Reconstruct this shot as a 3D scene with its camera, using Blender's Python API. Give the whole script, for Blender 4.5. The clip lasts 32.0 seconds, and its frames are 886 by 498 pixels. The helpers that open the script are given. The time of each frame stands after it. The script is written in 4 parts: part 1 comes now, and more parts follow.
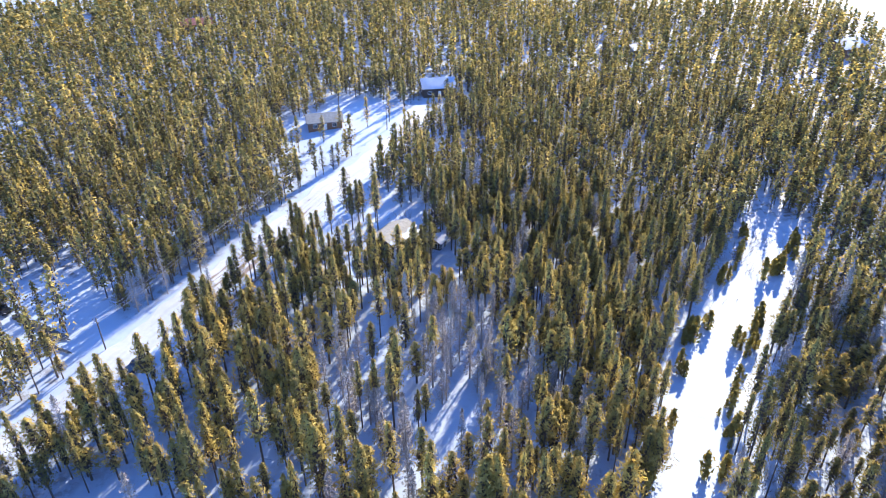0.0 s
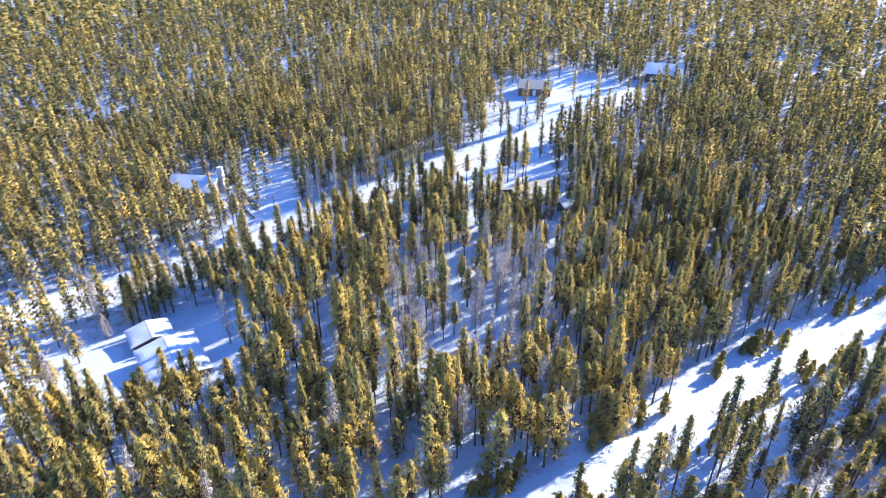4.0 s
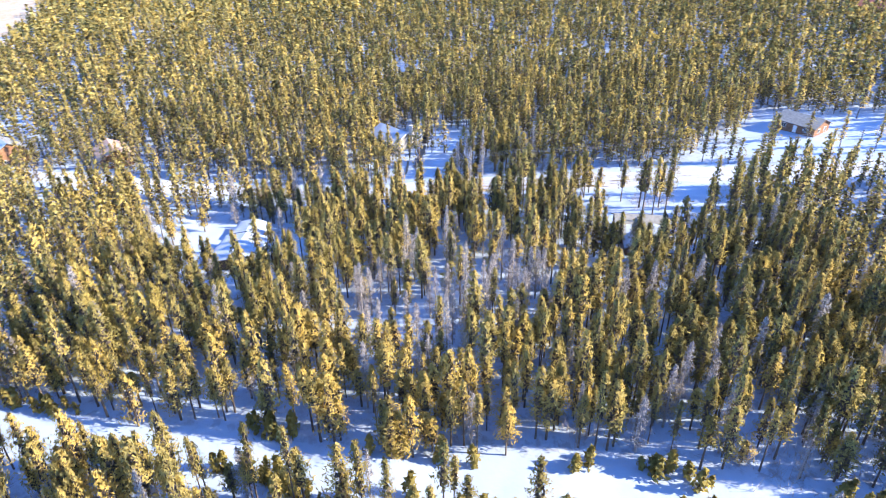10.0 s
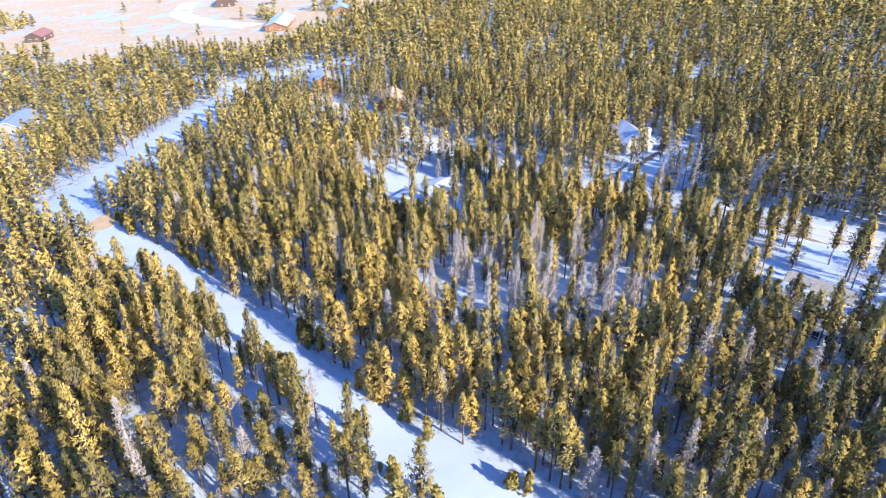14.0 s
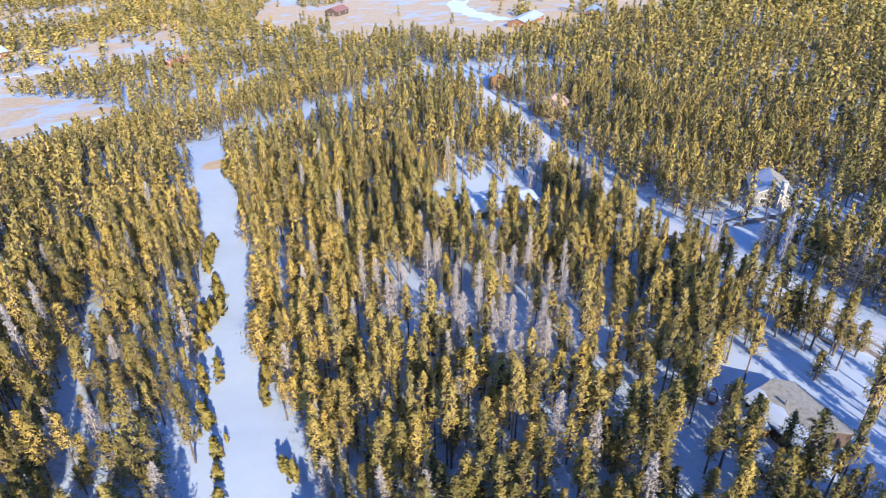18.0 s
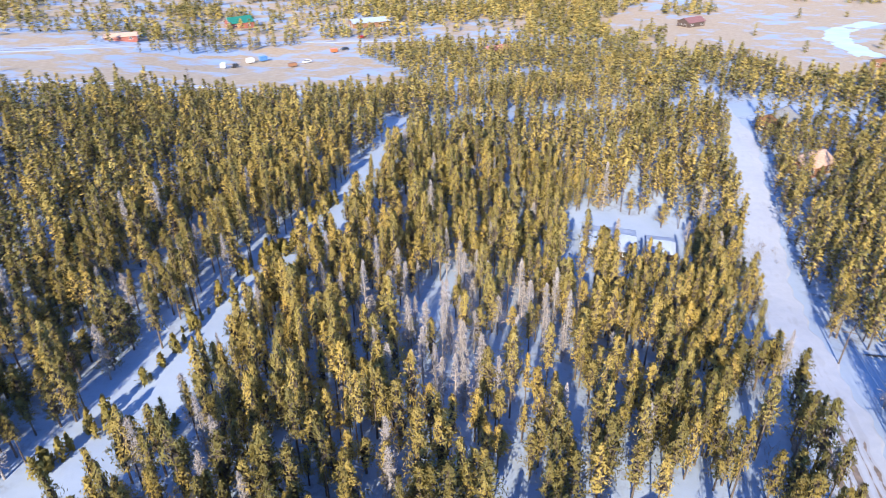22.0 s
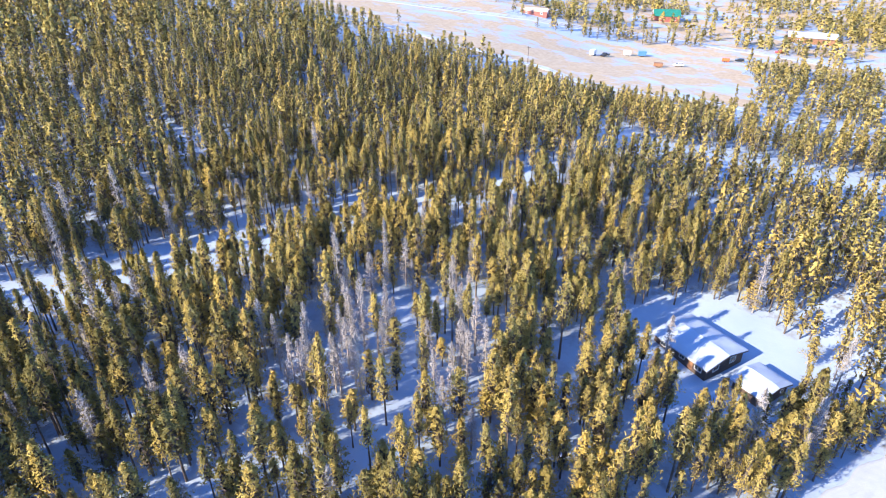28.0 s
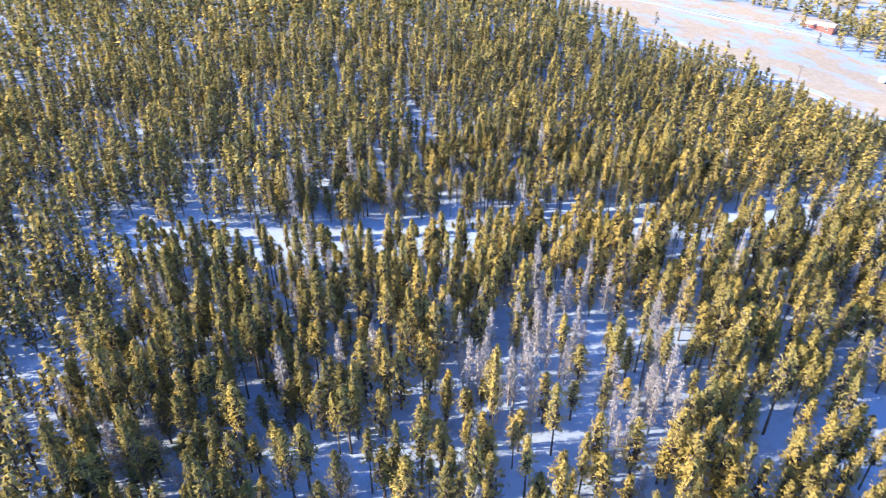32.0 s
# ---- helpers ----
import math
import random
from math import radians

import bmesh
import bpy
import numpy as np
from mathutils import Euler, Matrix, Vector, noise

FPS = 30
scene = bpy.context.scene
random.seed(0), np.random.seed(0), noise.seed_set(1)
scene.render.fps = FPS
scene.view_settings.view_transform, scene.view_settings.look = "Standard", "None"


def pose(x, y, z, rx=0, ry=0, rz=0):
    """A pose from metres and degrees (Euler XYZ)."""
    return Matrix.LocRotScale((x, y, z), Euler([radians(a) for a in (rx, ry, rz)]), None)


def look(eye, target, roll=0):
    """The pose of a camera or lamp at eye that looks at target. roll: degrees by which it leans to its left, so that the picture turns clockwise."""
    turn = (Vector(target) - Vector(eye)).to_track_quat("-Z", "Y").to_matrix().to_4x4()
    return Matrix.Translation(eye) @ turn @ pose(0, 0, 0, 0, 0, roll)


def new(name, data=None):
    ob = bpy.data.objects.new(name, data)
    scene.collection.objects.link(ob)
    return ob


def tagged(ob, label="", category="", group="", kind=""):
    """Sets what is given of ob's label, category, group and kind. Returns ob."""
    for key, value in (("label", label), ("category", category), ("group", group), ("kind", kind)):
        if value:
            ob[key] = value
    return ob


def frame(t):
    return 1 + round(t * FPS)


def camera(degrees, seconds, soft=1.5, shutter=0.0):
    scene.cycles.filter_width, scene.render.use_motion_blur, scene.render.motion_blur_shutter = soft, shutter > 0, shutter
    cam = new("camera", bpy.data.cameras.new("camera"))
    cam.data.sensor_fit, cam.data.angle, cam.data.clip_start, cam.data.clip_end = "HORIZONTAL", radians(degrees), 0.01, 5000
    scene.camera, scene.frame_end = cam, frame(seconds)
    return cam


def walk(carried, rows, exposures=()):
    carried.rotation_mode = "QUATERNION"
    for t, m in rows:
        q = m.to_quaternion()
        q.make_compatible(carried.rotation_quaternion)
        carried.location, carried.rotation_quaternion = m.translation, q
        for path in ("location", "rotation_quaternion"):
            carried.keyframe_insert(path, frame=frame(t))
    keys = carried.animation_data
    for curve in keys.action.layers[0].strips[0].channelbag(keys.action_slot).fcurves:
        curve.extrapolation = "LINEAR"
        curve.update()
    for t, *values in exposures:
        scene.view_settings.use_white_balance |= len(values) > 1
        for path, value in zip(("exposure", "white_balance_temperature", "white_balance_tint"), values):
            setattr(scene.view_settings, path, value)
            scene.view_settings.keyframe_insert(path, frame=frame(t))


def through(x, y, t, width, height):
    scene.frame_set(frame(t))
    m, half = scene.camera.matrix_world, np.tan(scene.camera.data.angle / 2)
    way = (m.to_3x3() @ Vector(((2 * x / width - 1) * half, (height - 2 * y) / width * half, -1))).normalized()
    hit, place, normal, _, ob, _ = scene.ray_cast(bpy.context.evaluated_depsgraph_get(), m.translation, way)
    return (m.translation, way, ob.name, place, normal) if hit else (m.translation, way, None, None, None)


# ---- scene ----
# ---- camera and its path ----
cam = camera(68.95, 32.0, soft=0.9, shutter=0.5)
PATH = [
    (0, (-3.61, -76.75, 71.26), (-2.903, -59.326, 61.477), -0.55),
    (0.5, (-0.13, -76.07, 71.09), (-0.447, -58.607, 61.342), -0.42),
    (1, (3.60, -76.04, 70.90), (2.021, -58.648, 61.146), -0.31),
    (1.5, (7.78, -76.72, 70.66), (4.758, -59.558, 60.845), -0.21),
    (2, (12.44, -78.04, 70.39), (8.592, -61.066, 60.541), -0.02),
    (2.5, (17.50, -79.85, 70.07), (12.683, -63.147, 60.171), 0.03),
    (3, (23.00, -81.75, 69.75), (16.817, -65.546, 59.788), 0.06),
    (3.5, (28.84, -83.62, 69.66), (21.977, -67.715, 59.668), 0.10),
    (4, (34.67, -85.05, 69.62), (27.130, -69.508, 59.545), 0.04),
    (4.5, (40.24, -85.16, 69.60), (31.172, -70.489, 59.471), 0.04),
    (6.5, (57.61, -69.13, 68.90), (45.498, -56.806, 58.840), -0.78),
    (7, (60.94, -63.50, 68.85), (48.625, -51.390, 58.771), -0.91),
    (7.5, (64.42, -57.80, 68.87), (51.876, -45.942, 58.759), -0.76),
    (8, (68.35, -52.61, 68.87), (55.360, -41.252, 58.758), -0.71),
    (8.5, (72.79, -47.94, 68.79), (59.059, -37.507, 58.661), -0.76),
    (9, (77.62, -43.35, 68.62), (63.068, -34.106, 58.487), -0.77),
    (9.5, (82.25, -38.65, 68.44), (67.059, -30.513, 58.280), -0.81),
    (10, (86.24, -33.68, 68.38), (70.438, -26.816, 58.224), -0.89),
    (10.5, (89.52, -28.55, 68.28), (73.236, -22.904, 58.126), -0.75),
    (11, (92.04, -23.46, 68.07), (75.359, -19.186, 57.902), -0.68),
    (11.5, (93.77, -18.30, 67.89), (76.747, -15.685, 57.717), -0.51),
    (12, (94.71, -13.15, 67.75), (77.540, -12.201, 57.541), -0.54),
    (12.5, (94.87, -8.08, 67.53), (77.680, -8.556, 57.318), -0.61),
    (13, (94.60, -3.14, 67.19), (77.460, -4.483, 56.968), -0.54),
    (13.5, (94.21, 1.68, 66.78), (77.159, -0.420, 56.533), -0.50),
    (14, (93.63, 6.70, 66.44), (76.741, 3.577, 56.194), -0.51),
    (14.5, (92.70, 12.13, 66.24), (76.069, 7.850, 55.988), -0.46),
    (16.5, (83.46, 38.09, 66.78), (68.768, 29.154, 56.568), -0.80),
    (17, (79.66, 44.55, 66.83), (65.528, 34.742, 56.629), -0.90),
    (17.5, (75.43, 50.89, 66.81), (61.706, 40.502, 56.617), -0.73),
    (18, (70.97, 56.92, 66.73), (57.585, 46.100, 56.550), -0.67),
    (18.5, (66.11, 62.52, 66.67), (53.492, 50.825, 56.467), -0.73),
    (19, (60.76, 67.50, 66.62), (49.139, 54.823, 56.416), -0.59),
    (19.5, (55.12, 72.00, 66.61), (44.454, 58.482, 56.424), -0.77),
    (20, (49.25, 76.23, 66.71), (39.541, 62.008, 56.530), -0.79),
    (20.5, (43.17, 80.09, 66.94), (34.512, 65.192, 56.780), -0.70),
    (21, (36.89, 83.43, 67.27), (29.504, 67.851, 57.131), -0.55),
    (21.5, (30.46, 86.12, 67.60), (24.290, 70.009, 57.487), -0.63),
    (22, (23.64, 88.22, 67.98), (19.049, 71.578, 57.887), -0.44),
    (22.5, (16.45, 89.65, 68.33), (13.642, 72.618, 58.237), -0.32),
    (23, (9.11, 90.39, 68.62), (7.842, 73.190, 58.496), -0.34),
    (23.5, (1.65, 90.40, 68.87), (2.015, 73.168, 58.734), -0.32),
    (24, (-5.84, 89.58, 69.04), (-4.060, 72.448, 58.874), -0.29),
    (24.5, (-13.35, 87.99, 69.03), (-10.152, 71.071, 58.863), -0.18),
    (26.5, (-42.73, 77.26, 67.94), (-35.227, 61.768, 57.743), -0.51),
    (27, (-47.21, 75.58, 67.91), (-39.102, 60.424, 57.694), -0.39),
    (27.5, (-50.00, 74.70, 67.99), (-41.785, 59.620, 57.736), -0.34),
    (28, (-51.25, 74.48, 68.17), (-42.898, 59.481, 57.903), -0.34),
    (28.5, (-51.50, 74.48, 68.37), (-42.805, 59.697, 58.086), -0.38),
    (29, (-51.32, 74.38, 68.55), (-42.303, 59.806, 58.243), -0.33),
    (29.5, (-50.93, 74.03, 68.67), (-41.654, 59.642, 58.331), -0.22),
    (30, (-50.36, 73.44, 68.73), (-40.449, 59.496, 58.378), -0.21),
    (30.5, (-49.89, 72.65, 68.78), (-39.079, 59.406, 58.407), -0.30),
    (31, (-49.59, 71.71, 68.84), (-37.902, 59.244, 58.448), -0.41),
    (31.5, (-49.39, 70.82, 68.84), (-36.911, 59.148, 58.441), -0.43),
    (32, (-49.25, 69.95, 68.77), (-36.038, 59.130, 58.373), -0.25),
]
walk(cam, [(t, look(eye, target, roll)) for t, eye, target, roll in PATH],
     exposures=((0, 2.12), (4, 2.3), (9, 2.33), (14, 2.02), (20, 1.56), (24, 1.7), (28, 2.02), (32, 2.14)))

# ---- daylight: low winter sun ----
SUN_DIR = Vector((0.50, 0.84, 0.53)).normalized()
world = bpy.data.worlds.new("sky")
scene.world = world
world.use_nodes = True
wn = world.node_tree
wn.nodes.clear()
sky = wn.nodes.new("ShaderNodeTexSky")
sky.sky_type = "NISHITA"
sky.sun_disc = False
sky.sun_elevation = math.asin(SUN_DIR.z)
sky.sun_rotation = math.atan2(SUN_DIR.x, SUN_DIR.y)
sky.altitude = 2700
sky.air_density = 1.0
sky.dust_density = 0.1
sky.ozone_density = 4.5
back = wn.nodes.new("ShaderNodeBackground")
back.inputs["Strength"].default_value = 0.15
out = wn.nodes.new("ShaderNodeOutputWorld")
deep = wn.nodes.new("ShaderNodeMix")  # thin, dry mountain air: a deeper blue
deep.data_type, deep.blend_type = "RGBA", "MULTIPLY"
deep.inputs[0].default_value = 1.0
deep.inputs[7].default_value = (0.82, 0.96, 1.16, 1)
wn.links.new(sky.outputs[0], deep.inputs[6])
wn.links.new(deep.outputs[2], back.inputs[0])
wn.links.new(back.outputs[0], out.inputs[0])
sun = bpy.data.lights.new("sun", "SUN")
sun.energy = 3.5
sun.angle = radians(0.53)
sun.color = (1.0, 0.86, 0.655)
sun_ob = new("sun", sun)
sun_ob.matrix_world = look(SUN_DIR * 400, (0, 0, 0))


# ---- materials ----
def material(name):
    m = bpy.data.materials.new(name)
    m.use_nodes = True
    nt = m.node_tree
    return m, nt, nt.nodes["Principled BSDF"]


def node(nt, kind, **values):
    n = nt.nodes.new(kind)
    for k, v in values.items():
        n.inputs[k].default_value = v
    return n


def noise_at(nt, scale, detail=4.0, rough=0.6):
    g = nt.nodes.new("ShaderNodeNewGeometry")
    n = node(nt, "ShaderNodeTexNoise", Scale=scale, Detail=detail, Roughness=rough)
    nt.links.new(g.outputs["Position"], n.inputs["Vector"])
    return n.outputs["Fac"]


def ramp(nt, fac, stops):
    r = nt.nodes.new("ShaderNodeValToRGB")
    e = r.color_ramp.elements
    while len(e) < len(stops):
        e.new(0.5)
    for el, (p, c) in zip(e, stops):
        el.position, el.color = p, (*c, 1)
    nt.links.new(fac, r.inputs[0])
    return r.outputs[0]


def mix(nt, fac, a, b, blend="MIX"):
    m = nt.nodes.new("ShaderNodeMix")
    m.data_type, m.blend_type = "RGBA", blend
    for v, i in ((fac, 0), (a, 6), (b, 7)):
        if isinstance(v, bpy.types.NodeSocket):
            nt.links.new(v, m.inputs[i])
        elif i == 0:
            m.inputs[i].default_value = v
        else:
            m.inputs[i].default_value = (*v, 1)
    return m.outputs[2]


def bump(nt, bsdf, height, strength, distance):
    b = node(nt, "ShaderNodeBump", Strength=strength, Distance=distance)
    nt.links.new(height, b.inputs["Height"])
    nt.links.new(b.outputs[0], bsdf.inputs["Normal"])


def attribute(nt, name):
    a = nt.nodes.new("ShaderNodeAttribute")
    a.attribute_name = name
    return a.outputs["Fac"]


def plain(name, stops, scale, rough=0.8, metal=0.0, bumps=0.0, detail=5.0):
    m, nt, b = material(name)
    n = noise_at(nt, scale, detail)
    nt.links.new(ramp(nt, n, stops), b.inputs["Base Color"])
    b.inputs["Roughness"].default_value = rough
    b.inputs["Metallic"].default_value = metal
    if bumps:
        bump(nt, b, noise_at(nt, scale * 4), 0.5, bumps)
    return m


def snow_material():
    m, nt, b = material("snow")
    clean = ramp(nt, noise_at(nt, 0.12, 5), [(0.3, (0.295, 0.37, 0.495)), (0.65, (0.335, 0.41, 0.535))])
    # needle litter, strengthened to paint the shade between dense trees onto the snow
    litter_shade = ramp(nt, noise_at(nt, 0.5, 7, 0.7), [(0.50, (0, 0, 0)), (0.60, (1, 1, 1))])
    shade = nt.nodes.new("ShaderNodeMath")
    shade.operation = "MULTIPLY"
    nt.links.new(litter_shade, shade.inputs[0])
    nt.links.new(attribute(nt, "litter_shade"), shade.inputs[1])
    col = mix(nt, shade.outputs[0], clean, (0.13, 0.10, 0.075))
    # bare soil and dry grass where the field has blown free
    grass = ramp(nt, noise_at(nt, 0.45, 6, 0.7), [(0.3, (0.35, 0.25, 0.145)), (0.7, (0.49, 0.37, 0.235))])
    grain = noise_at(nt, 0.055, 7, 0.62)
    over = nt.nodes.new("ShaderNodeMath")
    over.operation = "ADD"
    nt.links.new(grain, over.inputs[0])
    nt.links.new(attribute(nt, "soil"), over.inputs[1])
    free = ramp(nt, over.outputs[0], [(0.88, (0, 0, 0)), (1.04, (1, 1, 1))])
    col = mix(nt, free, col, grass)
    nt.links.new(col, b.inputs["Base Color"])
    b.inputs["Roughness"].default_value = 0.75
    bump(nt, b, noise_at(nt, 0.5, 7, 0.55), 0.4, 0.18)
    return m


def road_material():
    m, nt, b = material("packed snow road")
    snow = ramp(nt, noise_at(nt, 0.5, 6, 0.65), [(0.3, (0.375, 0.41, 0.49)), (0.7, (0.44, 0.47, 0.54))])
    dirt = ramp(nt, noise_at(nt, 1.2, 6), [(0.3, (0.09, 0.075, 0.065)), (0.7, (0.30, 0.235, 0.19))])
    w = attribute(nt, "rut")
    n = noise_at(nt, 0.16, 6, 0.7)
    f = nt.nodes.new("ShaderNodeMath")
    f.operation = "ADD"
    nt.links.new(w, f.inputs[0])
    nt.links.new(n, f.inputs[1])
    free = ramp(nt, f.outputs[0], [(0.68, (0, 0, 0)), (0.74, (0.12, 0.12, 0.12)), (0.98, (0.25, 0.25, 0.25)), (1.0, (1, 1, 1))])
    nt.links.new(mix(nt, free, snow, dirt), b.inputs["Base Color"])
    b.inputs["Roughness"].default_value = 0.6
    bump(nt, b, noise_at(nt, 0.9, 6), 0.5, 0.12)
    return m


def needle_material(name, dark, mid, light, through=0.42):
    m, nt, b = material(name)
    g = nt.nodes.new("ShaderNodeNewGeometry")
    isl = ramp(nt, g.outputs["Random Per Island"], [(0.0, dark), (0.5, mid), (1.0, light)])
    which = nt.nodes.new("ShaderNodeObjectInfo")
    add = nt.nodes.new("ShaderNodeMath")
    add.operation = "ADD"
    nt.links.new(which.outputs["Random"], add.inputs[0])
    nt.links.new(attribute(nt, "tone"), add.inputs[1])
    own = nt.nodes.new("ShaderNodeMath")
    own.operation = "FRACT"
    nt.links.new(add.outputs[0], own.inputs[0])
    tree = ramp(nt, own.outputs[0], [(0.0, (0.70, 0.73, 0.78)), (0.3, (0.90, 0.92, 0.95)), (0.7, (1.06, 1.04, 1.0)), (1.0, (1.18, 1.13, 1.02))])
    stand = ramp(nt, noise_at(nt, 0.05, 3, 0.6), [(0.35, (0.86, 0.9, 0.92)), (0.65, (1.12, 1.06, 1.0))])
    tree = mix(nt, 1.0, tree, stand, "MULTIPLY")
    shade_tint = mix(nt, attribute(nt, "shade_tint"), (1, 1, 1), (0.60, 0.635, 0.67))  # some trees tinted darker: shade painted into the needle colour
    tree = mix(nt, 1.0, tree, shade_tint, "MULTIPLY")
    col = mix(nt, 1.0, isl, tree, "MULTIPLY")
    nt.links.new(col, b.inputs["Base Color"])
    b.inputs["Roughness"].default_value = 0.6
    b.inputs["Specular IOR Level"].default_value = 0.08
    tr = nt.nodes.new("ShaderNodeBsdfTranslucent")
    # needle tufts shade with the round of the crown they belong to
    away = nt.nodes.new("ShaderNodeAttribute")
    away.attribute_name = "away"
    turn = nt.nodes.new("ShaderNodeVectorTransform")
    turn.vector_type, turn.convert_from, turn.convert_to = "NORMAL", "OBJECT", "WORLD"
    nt.links.new(away.outputs["Vector"], turn.inputs[0])
    nt.links.new(turn.outputs[0], b.inputs["Normal"])
    nt.links.new(turn.outputs[0], tr.inputs["Normal"])
    nt.links.new(col, tr.inputs[0])
    ms = node(nt, "ShaderNodeMixShader", Fac=through)
    nt.links.new(b.outputs[0], ms.inputs[1])
    nt.links.new(tr.outputs[0], ms.inputs[2])
    nt.links.new(ms.outputs[0], nt.nodes["Material Output"].inputs[0])
    return m


SNOW = snow_material()
ROAD = road_material()
NEEDLES = needle_material("pine needles", (0.48, 0.386, 0.132), (0.53, 0.427, 0.148), (0.58, 0.469, 0.166), 0.5)
SPRUCE = needle_material("young pine needles", (0.40, 0.335, 0.11), (0.47, 0.395, 0.13), (0.54, 0.455, 0.155), 0.6)
# bark, kept dark since it also colours the added shade inside the crowns
BARK_AND_SHADE = plain("pine bark and crown shade", [(0.3, (0.05, 0.039, 0.032)), (0.7, (0.17, 0.135, 0.11))], 3.0)
DEADWOOD = plain("weathered dead wood", [(0.3, (0.24, 0.22, 0.21)), (0.7, (0.38, 0.345, 0.335))], 1.2)
ROOF_SNOW = plain("roof snow", [(0.3, (0.30, 0.36, 0.475)), (0.7, (0.345, 0.405, 0.51))], 0.4, 0.7, 0, 0.08)
SHINGLE = plain("grey shingles", [(0.3, (0.16, 0.16, 0.155)), (0.7, (0.28, 0.275, 0.26))], 1.6, 0.85, 0, 0.01)
TAN_ROOF = plain("tan shingles", [(0.3, (0.40, 0.26, 0.19)), (0.7, (0.58, 0.40, 0.30))], 1.6, 0.85)
ROSE_ROOF = plain("faded red roofing", [(0.3, (0.36, 0.14, 0.12)), (0.7, (0.48, 0.22, 0.19))], 1.0, 0.7)
MAROON_ROOF = plain("maroon roofing", [(0.3, (0.17, 0.08, 0.075)), (0.7, (0.26, 0.125, 0.115))], 1.0, 0.7)
ICE = plain("pond ice under thin snow", [(0.35, (0.38, 0.44, 0.52)), (0.65, (0.50, 0.56, 0.63))], 0.08, 0.35)
GREEN_ROOF = plain("green metal roof", [(0.3, (0.02, 0.16, 0.11)), (0.7, (0.03, 0.24, 0.17))], 0.8, 0.4, 0.2)
RED_WALL = plain("red siding", [(0.3, (0.22, 0.07, 0.055)), (0.7, (0.34, 0.12, 0.09))], 0.8, 0.7)
DARK_WALL = plain("dark stained siding", [(0.3, (0.055, 0.04, 0.033)), (0.7, (0.11, 0.075, 0.06))], 1.5, 0.75)
BROWN_WALL = plain("brown log wall", [(0.3, (0.15, 0.075, 0.04)), (0.7, (0.30, 0.15, 0.08))], 1.5, 0.75)
GREY_WALL = plain("grey siding", [(0.3, (0.22, 0.215, 0.21)), (0.7, (0.34, 0.33, 0.32))], 1.5, 0.75)
TRIM = plain("white trim", [(0.3, (0.68, 0.67, 0.65)), (0.7, (0.80, 0.80, 0.78))], 3, 0.6)
STONE = plain("pale chimney stone", [(0.3, (0.42, 0.37, 0.32)), (0.7, (0.62, 0.57, 0.50))], 2.5, 0.85, 0, 0.02)
METAL = plain("galvanised metal", [(0.3, (0.42, 0.42, 0.42)), (0.7, (0.58, 0.58, 0.58))], 3, 0.4, 0.8)
RUBBER = plain("black rubber", [(0.3, (0.02, 0.02, 0.02)), (0.7, (0.045, 0.045, 0.045))], 8, 0.8)
WIRE = plain("grey cable", [(0.3, (0.35, 0.35, 0.35)), (0.7, (0.45, 0.45, 0.45))], 3, 0.4, 0.7)
GLASS, _nt, _b = material("window glass")
_b.inputs["Base Color"].default_value = (0.03, 0.04, 0.05, 1)
_b.inputs["Roughness"].default_value = 0.06


def paint(name, c):
    d = tuple(v * 0.85 for v in c)
    return plain(name, [(0.35, d), (0.65, c)], 2.0, 0.3)


# ---- the lie of the land ----
SLOPE = (-1.199, 6.643, -1.009, 3.705, -4.513, -1.257, -7.426, -3.469, 26.209, 9.044)

RISES = ((-57.4, -8.8, -0.91), (-47.4, -11.9, -1.5), (-43.6, -12.7, -0.52), (-10, 72.6, 0.18), (46.8, 14.5, -0.51), (29.1, -12.5, -0.63), (43.9, 11.1, 0.34), (37.3, 8.7, -0.69), (40.3, 10.6, 1.08), (65, -0.3, -0.99), (-55.6, -39.7, 0.3), (-103, -39, -0.8), (-88, -101.6, 2.49), (40, -268, -3), (25, -273, -0.25), (-77, 39.8, 0.15), (-58, -14.7, 0.58), (-14.7, -89.4, 1.18), (-11.5, -81.6, 1.78), (-154, -241, -1.38), (95.6, -306, 2.42), (4.5, 159, 0.33), (-29.5, 130, 1.41), (-9.5, 54, -1.01), (130, -101, 2.61), (-125, -52, -1.54), (0, 0, 0.48), (13, -8, -0.15), (20, 13, -0.22), (-13, 8, 1.32), (-5, -10, 0.53), (60, 25, -0.71), (25, -45, -0.47), (43, -26, 0.59), (-20, 64, 0.98), (-57, -23, -2.0), (-46, -27, -1.3))


def land(x, y):
    x, y = np.asarray(x, float), np.asarray(y, float)
    a, b = np.tanh(x / 160.0), np.tanh(y / 220.0)
    terms = (1.0, a, b, a * a, a * b, b * b, a * a * b, a * b * b, b**3, a**3)
    z = sum(k * t for k, t in zip(SLOPE, terms))
    for cx, cy, k in RISES:
        z = z + k * np.exp(-((x - cx) ** 2 + (y - cy) ** 2) / 2048.0)
    z = z + 0.22 * np.sin(x * 0.21 + 1.3) * np.sin(y * 0.17) + 0.05 * np.sin(x * 0.43 - y * 0.31)
    return z


def at(x, y, dz=0.0):
    return float(land(x, y)) + dz


